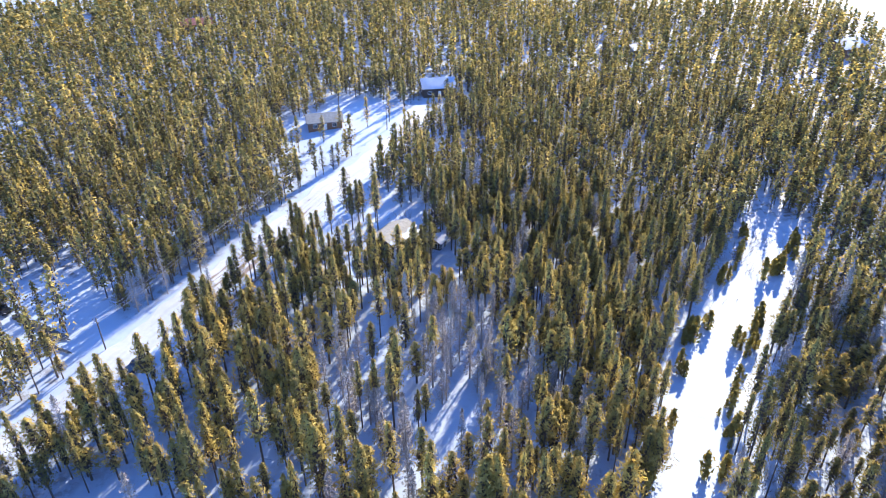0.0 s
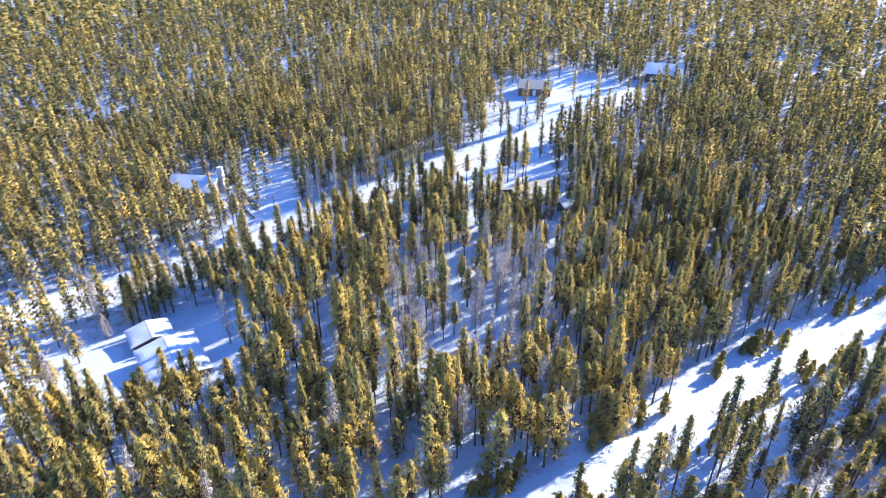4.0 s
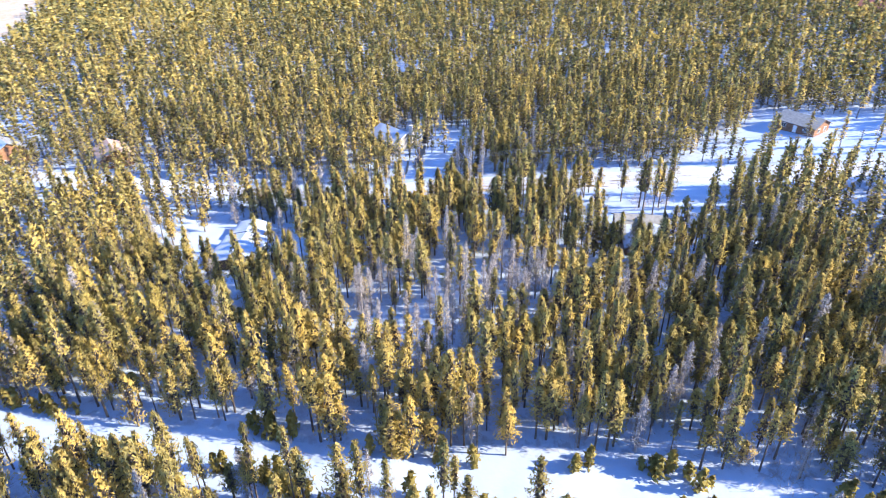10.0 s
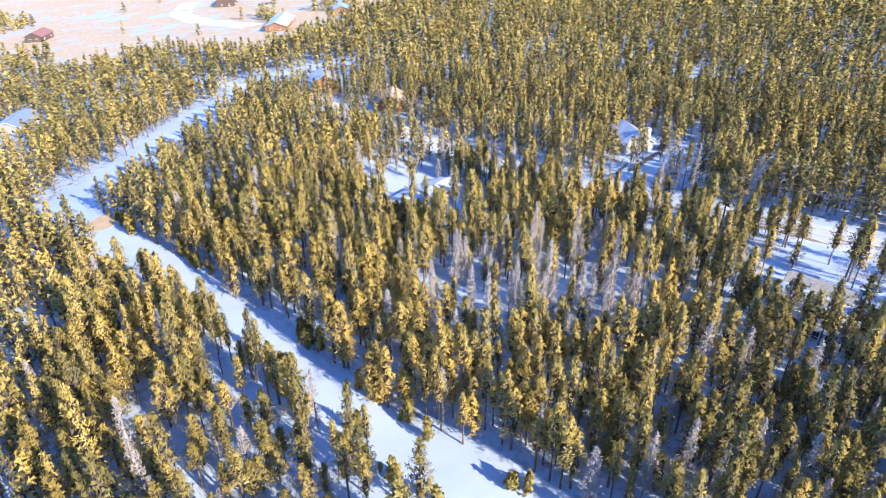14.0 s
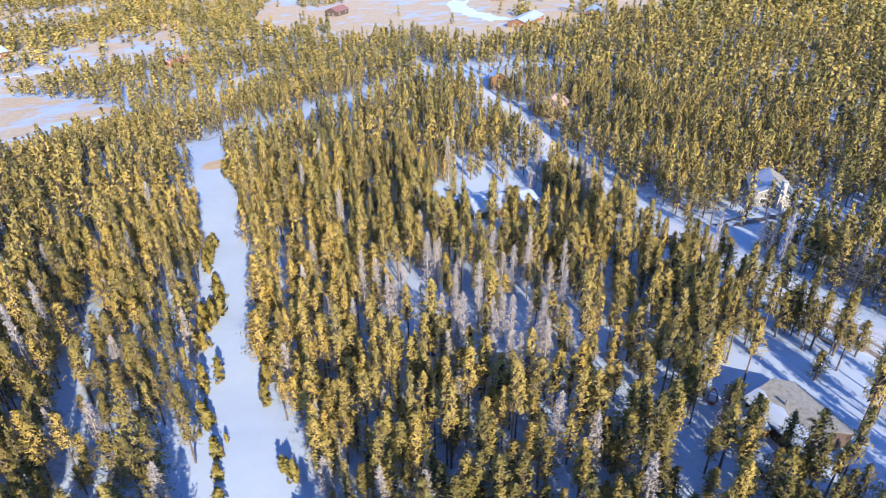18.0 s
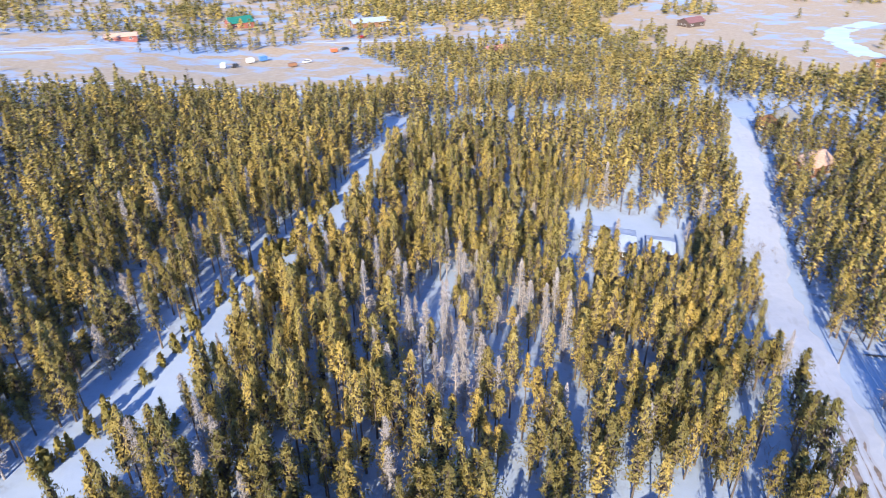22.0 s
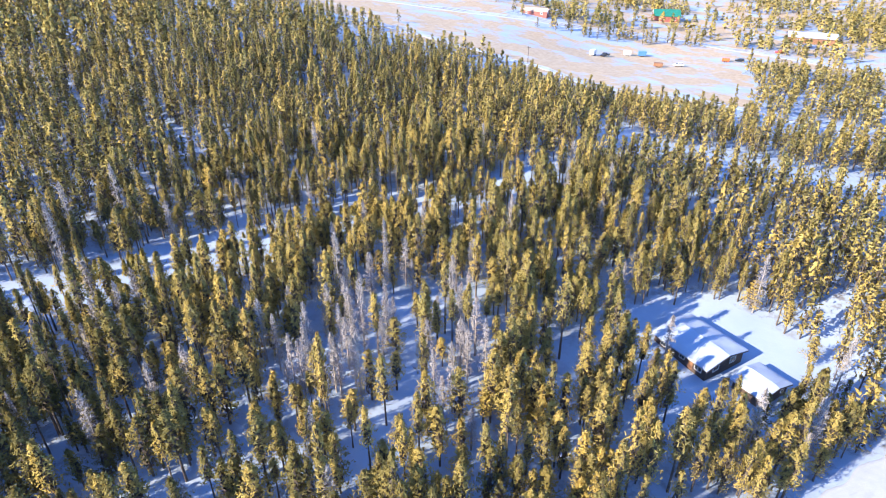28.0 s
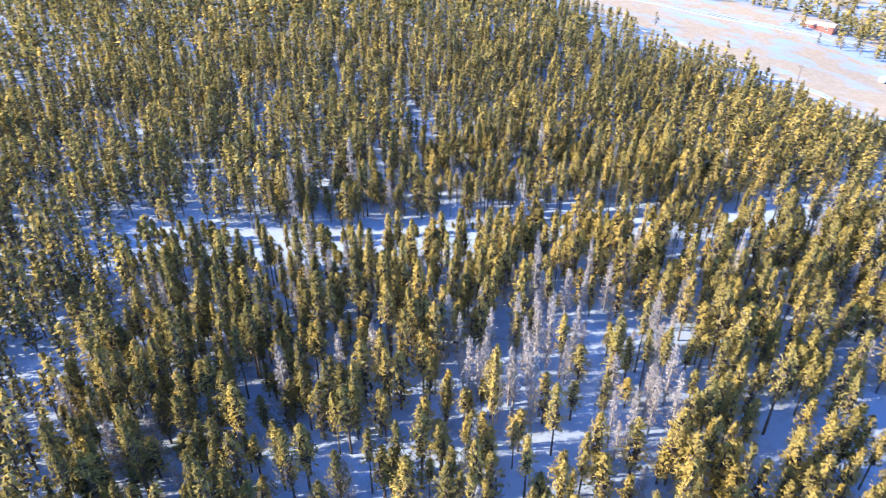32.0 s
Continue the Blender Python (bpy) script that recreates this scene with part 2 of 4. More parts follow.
# swath cleared through the forest, the plowed road, a side track
SWATH = ((77, 51), (71, 41), (58, 24), (47, 8.5), (34.2, -14), (24.5, -27.5), (15.5, -40.5), (1, -63.5), (-7, -79.5), (-23, -107))
ROADLINE = ((-152, -140), (-138, -112), (-122, -76), (-109, -57), (-91.5, -29), (-75, -6), (-65.5, 10.5), (-56.5, 29), (-47.5, 45), (-39.5, 59.5), (-28, 84.5), (-13, 110), (-5, 128), (-2, 142))
VALLEY = ((211.7, -230.1), (132.7, -263.3), (70.1, -298.3), (42, -317.3), (7.1, -321.1), (-27.8, -319.3), (-68.8, -309.9), (-116, -288.3), (-154.3, -267.8), (-190, -239.8))
FIELD_TRACK = ((150.7, -198.3), (129, -191.7), (97.3, -190.4), (81.7, -190), (61.7, -187.8), (41.3, -185.3), (19.2, -172.9), (-5.9, -179.8), (-27.8, -183.9), (-50.8, -176.8), (-70.7, -172.1), (-87, -166.2))
TRACK = ((-23, -107), (-47.9, -106.3), (-60.5, -104.3), (-92.7, -112), (-121.9, -111.7), (-157.2, -109.4), (-176.6, -90.6))


def smooth_line(points, n=10):
    p = np.array(points, float)
    p = np.vstack([2 * p[0] - p[1], p, 2 * p[-1] - p[-2]])
    res = []
    for i in range(1, len(p) - 2):
        for t in np.linspace(0, 1, n, endpoint=False):
            a, b, c, d = p[i - 1], p[i], p[i + 1], p[i + 2]
            res.append(0.5 * (2 * b + (c - a) * t + (2 * a - 5 * b + 4 * c - d) * t * t + (3 * b - a - 3 * c + d) * t**3))
    res.append(p[-2])
    return np.array(res)


def line_distance(x, y, points):
    p = np.array(points, float)
    best = np.full(np.shape(x), 1e9)
    for a, b in zip(p[:-1], p[1:]):
        d = b - a
        t = np.clip(((x - a[0]) * d[0] + (y - a[1]) * d[1]) / (d @ d), 0, 1)
        best = np.minimum(best, np.hypot(x - a[0] - t * d[0], y - a[1] - t * d[1]))
    return best


def inside(x, y, poly):
    hit = np.zeros(np.shape(x), bool)
    for (x0, y0), (x1, y1) in zip(poly, poly[1:] + poly[:1]):
        cross = (y0 > y) != (y1 > y)
        hit ^= cross & (x < (x1 - x0) * (y - y0) / ((y1 - y0) or 1e-9) + x0)
    return hit


def wobble(x, y, s, k=0.0):
    return (np.sin(x * s + 1.7 + k) + np.sin(y * s * 1.13 + 0.6 - k) + np.sin((x + y) * s * 0.71 + 2.1 * k + 0.3) + np.sin((x - y) * s * 1.37 + k)) / 4


FIELD = ((192.4, -199.2), (102.5, -174.6), (68.4, -176.7), (42.2, -164.3), (22.2, -147.7), (1.2, -148.2), (-24.2, -160.9), (-38.3, -182.3), (-38.5, -227.3), (-26.2, -268.9), (-51, -275.1), (-73.3, -285.5), (-115.6, -274.2), (-117.3, -292), (-78.7, -311.3), (-26.7, -322.8), (5, -310.8), (40.9, -290.6), (68.8, -276.3), (98.4, -289.1), (134, -310.5), (210.9, -264.2))
PLAIN = ((-176.9, -230.3), (-215.1, -197.5), (-201.4, -140), (-247.4, -125.2), (-329.4, -103.9), (-519.4, -93.9), (-799.4, -203.9), (-814.9, -639.4), (-434.9, -659.4), (-314.9, -439.4), (-208, -341.2))
OPEN = (  # clearing, share of trees that stand in it
    (((-32, -26), (-39, -38), (-50, -43.5), (-58, -40.5), (-69, -35), (-68.5, -28), (-64, -19), (-61, -11), (-56, -6), (-43, -9.5), (-33.5, -19)), 0.04),
    (((-24.4, 40.8), (-7.5, 39.2), (0.3, 45.6), (1.9, 57.4), (-0.9, 68.3), (-5.4, 74.9), (-18.1, 89.2), (-26.5, 76.8), (-32.8, 61)), 0.2),
    (((-99, 42), (-97, 52), (-80, 50), (-58, 29), (-60, 20), (-76, 24), (-90, 34)), 0.03),
    (((-99.1, 26.4), (-87.2, 22.3), (-75.2, 28.5), (-78.3, 40.9), (-92.9, 45.5), (-102.6, 36.9)), 0.3),
    (((-53.3, 134.3), (-29.2, 155.5), (-12, 155.1), (-8, 136.5), (-17.6, 111.8), (-30.1, 104.4), (-40.9, 112.8)), 0.08),
    (((-7.9, 140.3), (3.5, 161.7), (19, 159.1), (16.5, 140.6)), 0.05),
    (((34.1, -47.7), (38.3, -49.3), (53.2, -28.2), (48.8, -25.2)), 0.05),
    (((33.6, -34.6), (45, -35.2), (61.5, -12.9), (72.3, 5.9), (65.3, 11.6), (50.1, -9.9)), 0.78),
    (((17.4, 60.7), (22.8, 51.8), (10.4, 39.7), (0.4, 29.2), (-7.3, 30.1), (0.9, 45.8)), 0.6),
    (((-131.3, -60), (-120.4, -63.7), (-108.1, -55.2), (-111.5, -43.5), (-126.1, -43.9)), 0.65),
    (((-150.2, -88.4), (-139.5, -95.2), (-124.3, -83.3), (-132, -72), (-146.8, -74.4)), 0.4),
    (((-101.3, -71.1), (-92.4, -70.3), (-92.8, -59.8), (-102.1, -58.6)), 0.1),
    (((-105.6, -190.5), (-85.3, -189.6), (-82.4, -169.1), (-99.5, -167.9)), 0.05),
    (((-191.5, 59.9), (-167.5, 55.2), (-162.5, 69.9), (-187.5, 75)), 0.1),
    (((-28, -100.2), (-15.9, -100), (2.8, -113.6), (1.9, -125.1), (-6.7, -122.8), (-22.1, -111.9)), 0.05),
    (((-57.4, 6.2), (-48.4, 8.1), (-44.5, 20.1), (-49.8, 26.3), (-59.9, 14.2)), 0.1),
    (((136.2, -116.2), (145.3, -98.6), (127.5, -95.1), (121.7, -107.8)), 0.1),
)

# narrow snowy gaps in the stand
GLADES = (((-8.5, -16), (-1, -6), (-4.5, 1), (-6, 8), (-11, 16), (-11.5, 29)), ((4, 16.5), (8.5, 12)), ((2, 35), (7, 28)), ((-30, -5), (-34, 10)))


def forest_share(x, y):
    """How much of the ground at a place is wooded, 0 to 1."""
    d = np.full(np.shape(x), 0.97)
    east = (x - 45) * 0.81 - (y + 2) * 0.59
    d = np.where((east > 0) & (y > -38), 0.95 + 0.1 * wobble(x, y, 0.09), d)
    d = np.where((x > 40) & (y > 110), 0.95 + 0.2 * wobble(x, y, 0.07), d)
    d = d * np.clip(0.90 + 0.6 * wobble(x, y, 0.16, 2.0), 0.5, 1.0)
    d = np.where((y < -112) & (x > -125), np.clip(0.72 + 0.55 * wobble(x, y, 0.075, 0.7), 0.3, 0.95), d)
    d = d * (1 - 0.17 * np.clip(1.7 - np.hypot((x + 6) / 30, (y - 4) / 34), 0, 1))
    south = y < -215 + 0.25 * x
    d = np.where(south, np.clip(0.65 + 1.2 * wobble(x, y, 0.035, 1.0), 0.1, 0.9), d)
    beyond = south & (x > -48 + 0.12 * (y + 300)) & (y < -300)
    d = np.where(beyond, np.clip(0.16 + 0.5 * (wobble(x, y, 0.06, 2.0) > 0.25), 0.0, 0.66), d)
    belt = beyond & (y > -322 + 5 * np.sin(x * 0.11)) & (x < 72)
    d = np.where(belt, 0.75 + 0.4 * wobble(x, y, 0.12), d)
    west = np.clip((10 - x) / 12, 0, 1) * np.clip(1.6 - np.hypot((x + 14) / 30, (y - 2) / 34), 0, 1)
    d = d * (1 - 0.10 * west)
    for glade in GLADES:
        d = np.where(line_distance(x, y, glade) < 2.6 + 0.7 * wobble(x, y, 0.5), d * 0.25, d)
    verge = (line_distance(x - 5.5, y + 3.5, SWATH) < 5.0) & (y > -48) & (y < 34)
    d = np.where(verge, d * 0.7, d)
    for poly, keep in OPEN:
        d = np.where(inside(x, y, poly), keep * 0.9, d)
    d = np.where(inside(x, y, FIELD), 0.0015, d)
    d = np.where(inside(x, y, PLAIN), 0.004 + 0.5 * (wobble(x, y, 0.05, 3.0) > 0.5), d)
    d = np.where(line_distance(x, y, SWATH) < 4.6 + 2.6 * np.clip((y + 16) / 24, 0, 1) + 0.9 * wobble(x, y, 0.5), 0.0, d)
    d = np.where(line_distance(x, y, ROADLINE) < np.where(y < -15, 5.2, 6.4) + 0.8 * wobble(x, y, 0.6), 0.0, d)
    d = np.where(line_distance(x, y, VALLEY) < 6.0, 0.0, d)
    d = np.where(line_distance(x, y, ((-282, -178), (-312, -232), (-390, -280))) < 12.0, 0.0, d)
    d = np.where(line_distance(x, y, FIELD_TRACK) < 3.5, 0.0, d)
    d = np.where(line_distance(x, y - 3, TRACK) < 10.0 + 1.5 * wobble(x, y, 0.3), 0.0, d)
    return d


# ---- mesh helpers ----
def mesh_from(name, verts, tris, mats, index=None):
    me = bpy.data.meshes.new(name)
    n, m = len(verts), len(tris)
    me.vertices.add(n)
    me.vertices.foreach_set("co", np.ascontiguousarray(verts, np.float32).ravel())
    me.loops.add(3 * m)
    me.loops.foreach_set("vertex_index", np.ascontiguousarray(tris, np.int32).ravel())
    me.polygons.add(m)
    me.polygons.foreach_set("loop_start", np.arange(0, 3 * m, 3, dtype=np.int32))
    for mt in mats:
        me.materials.append(mt)
    if index is not None:
        me.polygons.foreach_set("material_index", np.ascontiguousarray(index, np.int32))
    me.update(calc_edges=True)
    return me


def part(name, bm, mat, parent=None, label=""):
    me = bpy.data.meshes.new(name)
    bmesh.ops.recalc_face_normals(bm, faces=bm.faces)
    bm.to_mesh(me)
    bm.free()
    me.materials.append(mat)
    ob = new(name, me)
    ob.parent = parent
    return tagged(ob, label)


def thing(name, label, category, m, group="", kind=""):
    ob = new(name)
    ob.matrix_world = m
    ob.empty_display_size = 0.3
    return tagged(ob, label, category, group, kind)


def box(bm, x0, x1, y0, y1, z0, z1):
    r = bmesh.ops.create_cube(bm, size=1.0)
    for v in r["verts"]:
        v.co = Vector(((x0 + x1) / 2 + v.co.x * (x1 - x0), (y0 + y1) / 2 + v.co.y * (y1 - y0), (z0 + z1) / 2 + v.co.z * (z1 - z0)))
    return r["verts"]


def boxed(*a, bevel=0.0):
    bm = bmesh.new()
    box(bm, *a)
    if bevel:
        bmesh.ops.bevel(bm, geom=bm.edges[:], offset=bevel, segments=2, affect="EDGES")
    return bm


def tube(bm, a, b, r0, r1, sides=8):
    a, b = Vector(a), Vector(b)
    q = (b - a).to_track_quat("Z", "Y").to_matrix()
    rings = []
    for p, r in ((a, r0), (b, r1)):
        rings.append([bm.verts.new(p + q @ Vector((r * math.cos(i * math.tau / sides), r * math.sin(i * math.tau / sides), 0))) for i in range(sides)])
    for i in range(sides):
        j = (i + 1) % sides
        bm.faces.new((rings[0][i], rings[0][j], rings[1][j], rings[1][i]))
    bm.faces.new(rings[1])
    bm.faces.new(rings[0][::-1])


# ---- ground ----
def ground():
    s = np.linspace(-1, 1, 231)
    ax = 150 * s + 850 * s**5
    gx, gy = np.meshgrid(ax - 10, ax - 30, indexing="ij")
    z = land(gx, gy)
    ds = line_distance(gx, gy, SWATH)
    z = z + 0.03 * np.sin(gx * 1.1) * np.sin(gy * 0.9) * (ds < 9)
    n = len(s)
    idx = np.arange(n * n).reshape(n, n)
    a, b, c, d = idx[:-1, :-1].ravel(), idx[1:, :-1].ravel(), idx[1:, 1:].ravel(), idx[:-1, 1:].ravel()
    tris = np.concatenate([np.stack([a, b, c], 1), np.stack([a, c, d], 1)])
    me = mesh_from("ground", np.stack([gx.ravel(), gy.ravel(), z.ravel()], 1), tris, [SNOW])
    soil = np.where(inside(gx, gy, FIELD), 0.475, 0.0)
    soil = np.where(inside(gx, gy, PLAIN), 0.52 + 0.08 * wobble(gx, gy, 0.03), soil)
    for cx, cy, rx, ry, k in ((75, -215, 26, 15, 0.6), (40, -203, 20, 10, 0.55), (11, -259, 26, 9, 0.55), (-22, -247, 13, 10, 0.6), (-11, -213, 14, 7, 0.52), (-76, -270, 14, 9, 0.52), (-15, -89, 5, 4, 0.62), (16, -374, 40, 14, 0.55), (57, -428, 60, 30, 0.52)):
        soil = np.maximum(soil, k * np.clip(1.6 - np.hypot((gx - cx) / rx, (gy - cy) / ry), 0, 1))
    far = (gy < -300) & (soil < 0.3)
    soil = np.where(far, 0.47, soil)
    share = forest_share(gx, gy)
    # needle litter and painted forest shade both grow with the tree cover
    for name, val in (("soil", soil), ("litter_shade", np.clip(share - 0.35, 0, 0.5) * np.clip(np.hypot(gx, gy - 3) / 60, 0.8, 1.7))):
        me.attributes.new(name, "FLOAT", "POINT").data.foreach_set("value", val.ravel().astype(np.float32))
    me.polygons.foreach_set("use_smooth", np.ones(len(me.polygons), bool))
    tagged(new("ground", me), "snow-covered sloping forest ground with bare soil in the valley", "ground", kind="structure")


def strip(name, points, half, mat, label, lift=0.17, ruts=(), bare=()):
    line = smooth_line(points, 14)
    t = np.gradient(line, axis=0)
    nrm = np.stack([-t[:, 1], t[:, 0]], 1) / np.linalg.norm(t, axis=1)[:, None]
    cols = np.linspace(-1, 1, 25)
    i = np.arange(len(line))
    wide = half * (1 + 0.10 * np.sin(i * 0.5) + 0.08 * np.sin(i * 1.3 + 1))
    xy = line[:, None] + nrm[:, None] * cols[None, :, None] * wide[:, None, None]
    crown = 0.05 * (np.abs(cols) > 0.9)[None] * (1 - (np.abs(cols) > 0.98))[None]
    z = land(xy[..., 0], xy[..., 1]) + lift + crown - 0.25 * (np.abs(cols) > 0.98)[None]
    n, m = xy.shape[:2]
    idx = np.arange(n * m).reshape(n, m)
    a, b, c, d = idx[:-1, :-1].ravel(), idx[1:, :-1].ravel(), idx[1:, 1:].ravel(), idx[:-1, 1:].ravel()
    tris = np.concatenate([np.stack([a, c, b], 1), np.stack([a, d, c], 1)])
    me = mesh_from(name, np.concatenate([xy, z[..., None]], -1).reshape(-1, 3), tris, [mat])
    rut = np.zeros(len(cols))
    for c0, w in ruts:
        rut = np.maximum(rut, np.clip(1.4 - np.abs(cols - c0) / w, 0, 1))
    rut = np.tile(rut, (n, 1)) * (0.16 if bare else 0.5)
    for bx, by, br in bare:
        rut = rut * (1 + 3.0 * np.exp(-(((xy[..., 0] - bx) ** 2 + (xy[..., 1] - by) ** 2) / br**2)))
    me.attributes.new("rut", "FLOAT", "POINT").data.foreach_set("value", np.clip(rut, 0, 1).ravel().astype(np.float32))
    me.polygons.foreach_set("use_smooth", np.ones(len(me.polygons), bool))
    return tagged(new(name, me), label, "road", kind="structure")


ground()
strip("valley_road", VALLEY, 4.2, ROAD, "snow-packed road along the valley", ruts=((-0.3, 0.2), (0.35, 0.2)))
strip("field_track", FIELD_TRACK, 2.2, ROAD, "narrow snowy track along the field's edge", ruts=((0.0, 0.3),))
pond = strip("pond", ((-282, -178), (-296, -205), (-312, -232), (-345, -262), (-390, -280)), 7.5, ICE, "frozen pale blue pond on the open plain", lift=0.1)
tagged(pond, "frozen pale blue pond on the open plain", "water", kind="structure")
strip("road", ROADLINE, 4.5, ROAD, "plowed road of packed snow with brown wheel ruts", ruts=((-0.50, 0.06), (-0.22, 0.17), (0.16, 0.07), (0.42, 0.13)), bare=((-41, 47, 17), (-20, 78, 15)))


# ---- trees ----
def add_tube(V, T, a, b, r0, r1, sides):
    a, b = np.array(a, float), np.array(b, float)
    d = (b - a) / np.linalg.norm(b - a)
    u = np.cross(d, [0.3, 0.9, 0.1])
    u /= np.linalg.norm(u)
    w = np.cross(d, u)
    k = len(V)
    for p, r in ((a, r0), (b, r1)):
        for i in range(sides):
            an = math.tau * i / sides
            V.append(p + r * (math.cos(an) * u + math.sin(an) * w))
    for i in range(sides):
        j = (i + 1) % sides
        T.append((k + i, k + j, k + sides + j))
        T.append((k + i, k + sides + j, k + sides + i))


def pine(seed, h=10.4, r=1.35, base=0.3, whorls=12, arms=5, blades=7, length=0.56, width=0.17, sides=6, ragged=0.35, dead=False, up=0.55, bulge=9.0, shade_core=0.0, stray=0.6, spread=0.17):
    """A lodgepole pine: bare lower trunk, short limbs, and tufts of needles on them. Wood, with the crown's shade
    triangles, and needles come apart.
    """
    rng = np.random.RandomState(seed)
    V, T = [], []
    lean = rng.uniform(-0.25, 0.25, 2)
    bend = lambda f: np.array([lean[0] * f * f, lean[1] * f * f, h * f])
    knots = np.linspace(0, 0.97, 4 if sides > 4 else 2)
    for f0, f1 in zip(knots[:-1], knots[1:]):
        add_tube(V, T, bend(f0), bend(f1), 0.16 * (1 - 0.85 * f0), 0.16 * (1 - 0.85 * f1), sides)
    N, M, A = [], [], []
    limbs = whorls * arms
    for k in range(limbs):
        f = (k + rng.uniform(-0.4, 1.4)) / limbs
        f = min(max(f, 0.0), 1.0)
        if rng.rand() < 0.10 * (1 - f):
            continue
        prof = ((1 - f) ** 0.66 * (0.60 + 0.40 * min(1.0, f * 3.5)) + 0.03) * (1 + 0.08 * math.sin(f * bulge + seed))
        fz = base + (1 - base) * f * 0.985
        an = 2.39996 * k + rng.uniform(-0.5, 0.5)
        reach = r * prof * rng.uniform(1 - ragged, 1 + ragged)
        o = bend(min(fz, 0.99))
        flat = np.array([math.cos(an), math.sin(an), 0.0])
        out_dir = flat + np.array([0, 0, -0.12 + 0.8 * f + rng.uniform(-0.15, 0.15)])
        out_dir /= np.linalg.norm(out_dir)
        if dead or (sides > 4 and k % 4 == 0 and f < 0.7):
            add_tube(V, T, o, o + out_dir * reach * (1.1 if dead else 0.85), 0.03, 0.008, 3)
        if sides > 4 and not dead and f < 0.3 and k % 2 == 0:
            lo = bend(base * rng.uniform(0.45, 1.0))
            add_tube(V, T, lo, lo + np.array([flat[0], flat[1], rng.uniform(-0.35, 0.1)]) * r * rng.uniform(0.4, 0.85), 0.025, 0.006, 3)
        if shade_core:
            # large dark triangle near the trunk, added to stand for the crown's inner shade
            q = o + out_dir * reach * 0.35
            side = np.array([-flat[1], flat[0], 0.0]) * shade_core * 0.42 * (0.35 + prof)
            lift = np.array([0, 0, shade_core * 0.75]) + flat * 0.12
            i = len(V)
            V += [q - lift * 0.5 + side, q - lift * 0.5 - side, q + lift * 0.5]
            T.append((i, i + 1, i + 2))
        for b in range(blades):
            along = 1.0 - 0.6 * rng.rand() ** 1.4
            p = o + out_dir * reach * along + rng.normal(0, spread, 3) * (1.1 - 0.6 * f)
            ln, wd = length * rng.uniform(0.65, 1.25), width * rng.uniform(0.7, 1.3)
            if dead:
                d = out_dir * 0.7 + rng.normal(0, 0.55, 3)
                nn = rng.normal(0, 1, 3)
                ln, wd = ln * 0.8, wd * 0.13
            else:
                nn = flat * 0.85 + np.array([0, 0, up * 0.85]) + rng.normal(0, stray, 3)
                d = flat * 0.8 + np.array([0, 0, 0.55]) + rng.normal(0, 0.55, 3)
            nn /= np.linalg.norm(nn)
            d = d - nn * np.dot(nn, d)
            d /= np.linalg.norm(d) + 1e-9
            s = np.cross(nn, d)
            i = len(N)
            N += [p - d * ln * 0.4 + s * wd, p - d * ln * 0.4 - s * wd, p + d * ln * 0.6]
            M.append((i, i + 1, i + 2))
            soft = flat * (1.0 - 0.4 * f) + np.array([0, 0, 0.35 + 0.5 * f]) + rng.normal(0, 0.2, 3)
            A += [soft / np.linalg.norm(soft)] * 3
    # the leader
    for b in range(4 if blades > 3 else 1):
        i = len(N)
        an = rng.uniform(0, math.tau)
        c, s = math.cos(an) * width, math.sin(an) * width
        top = bend(1.0)
        N += [top + np.array([c, s, -length * 1.2]), top + np.array([-c, -s, -length * 1.2]), top + np.array([0, 0, 0.25])]
        M.append((i, i + 1, i + 2))
        A += [np.array([0.6 * math.sin(an), -0.6 * math.cos(an), 0.8])] * 3
    return np.array(V), np.array(T), np.array(N), np.array(M), np.array(A)


def crown_mesh(N, M, A, mat):
    me = mesh_from("crown", N, M, [mat])
    me.attributes.new("away", "FLOAT_VECTOR", "POINT").data.foreach_set("vector", A.astype(np.float32).ravel())
    return me


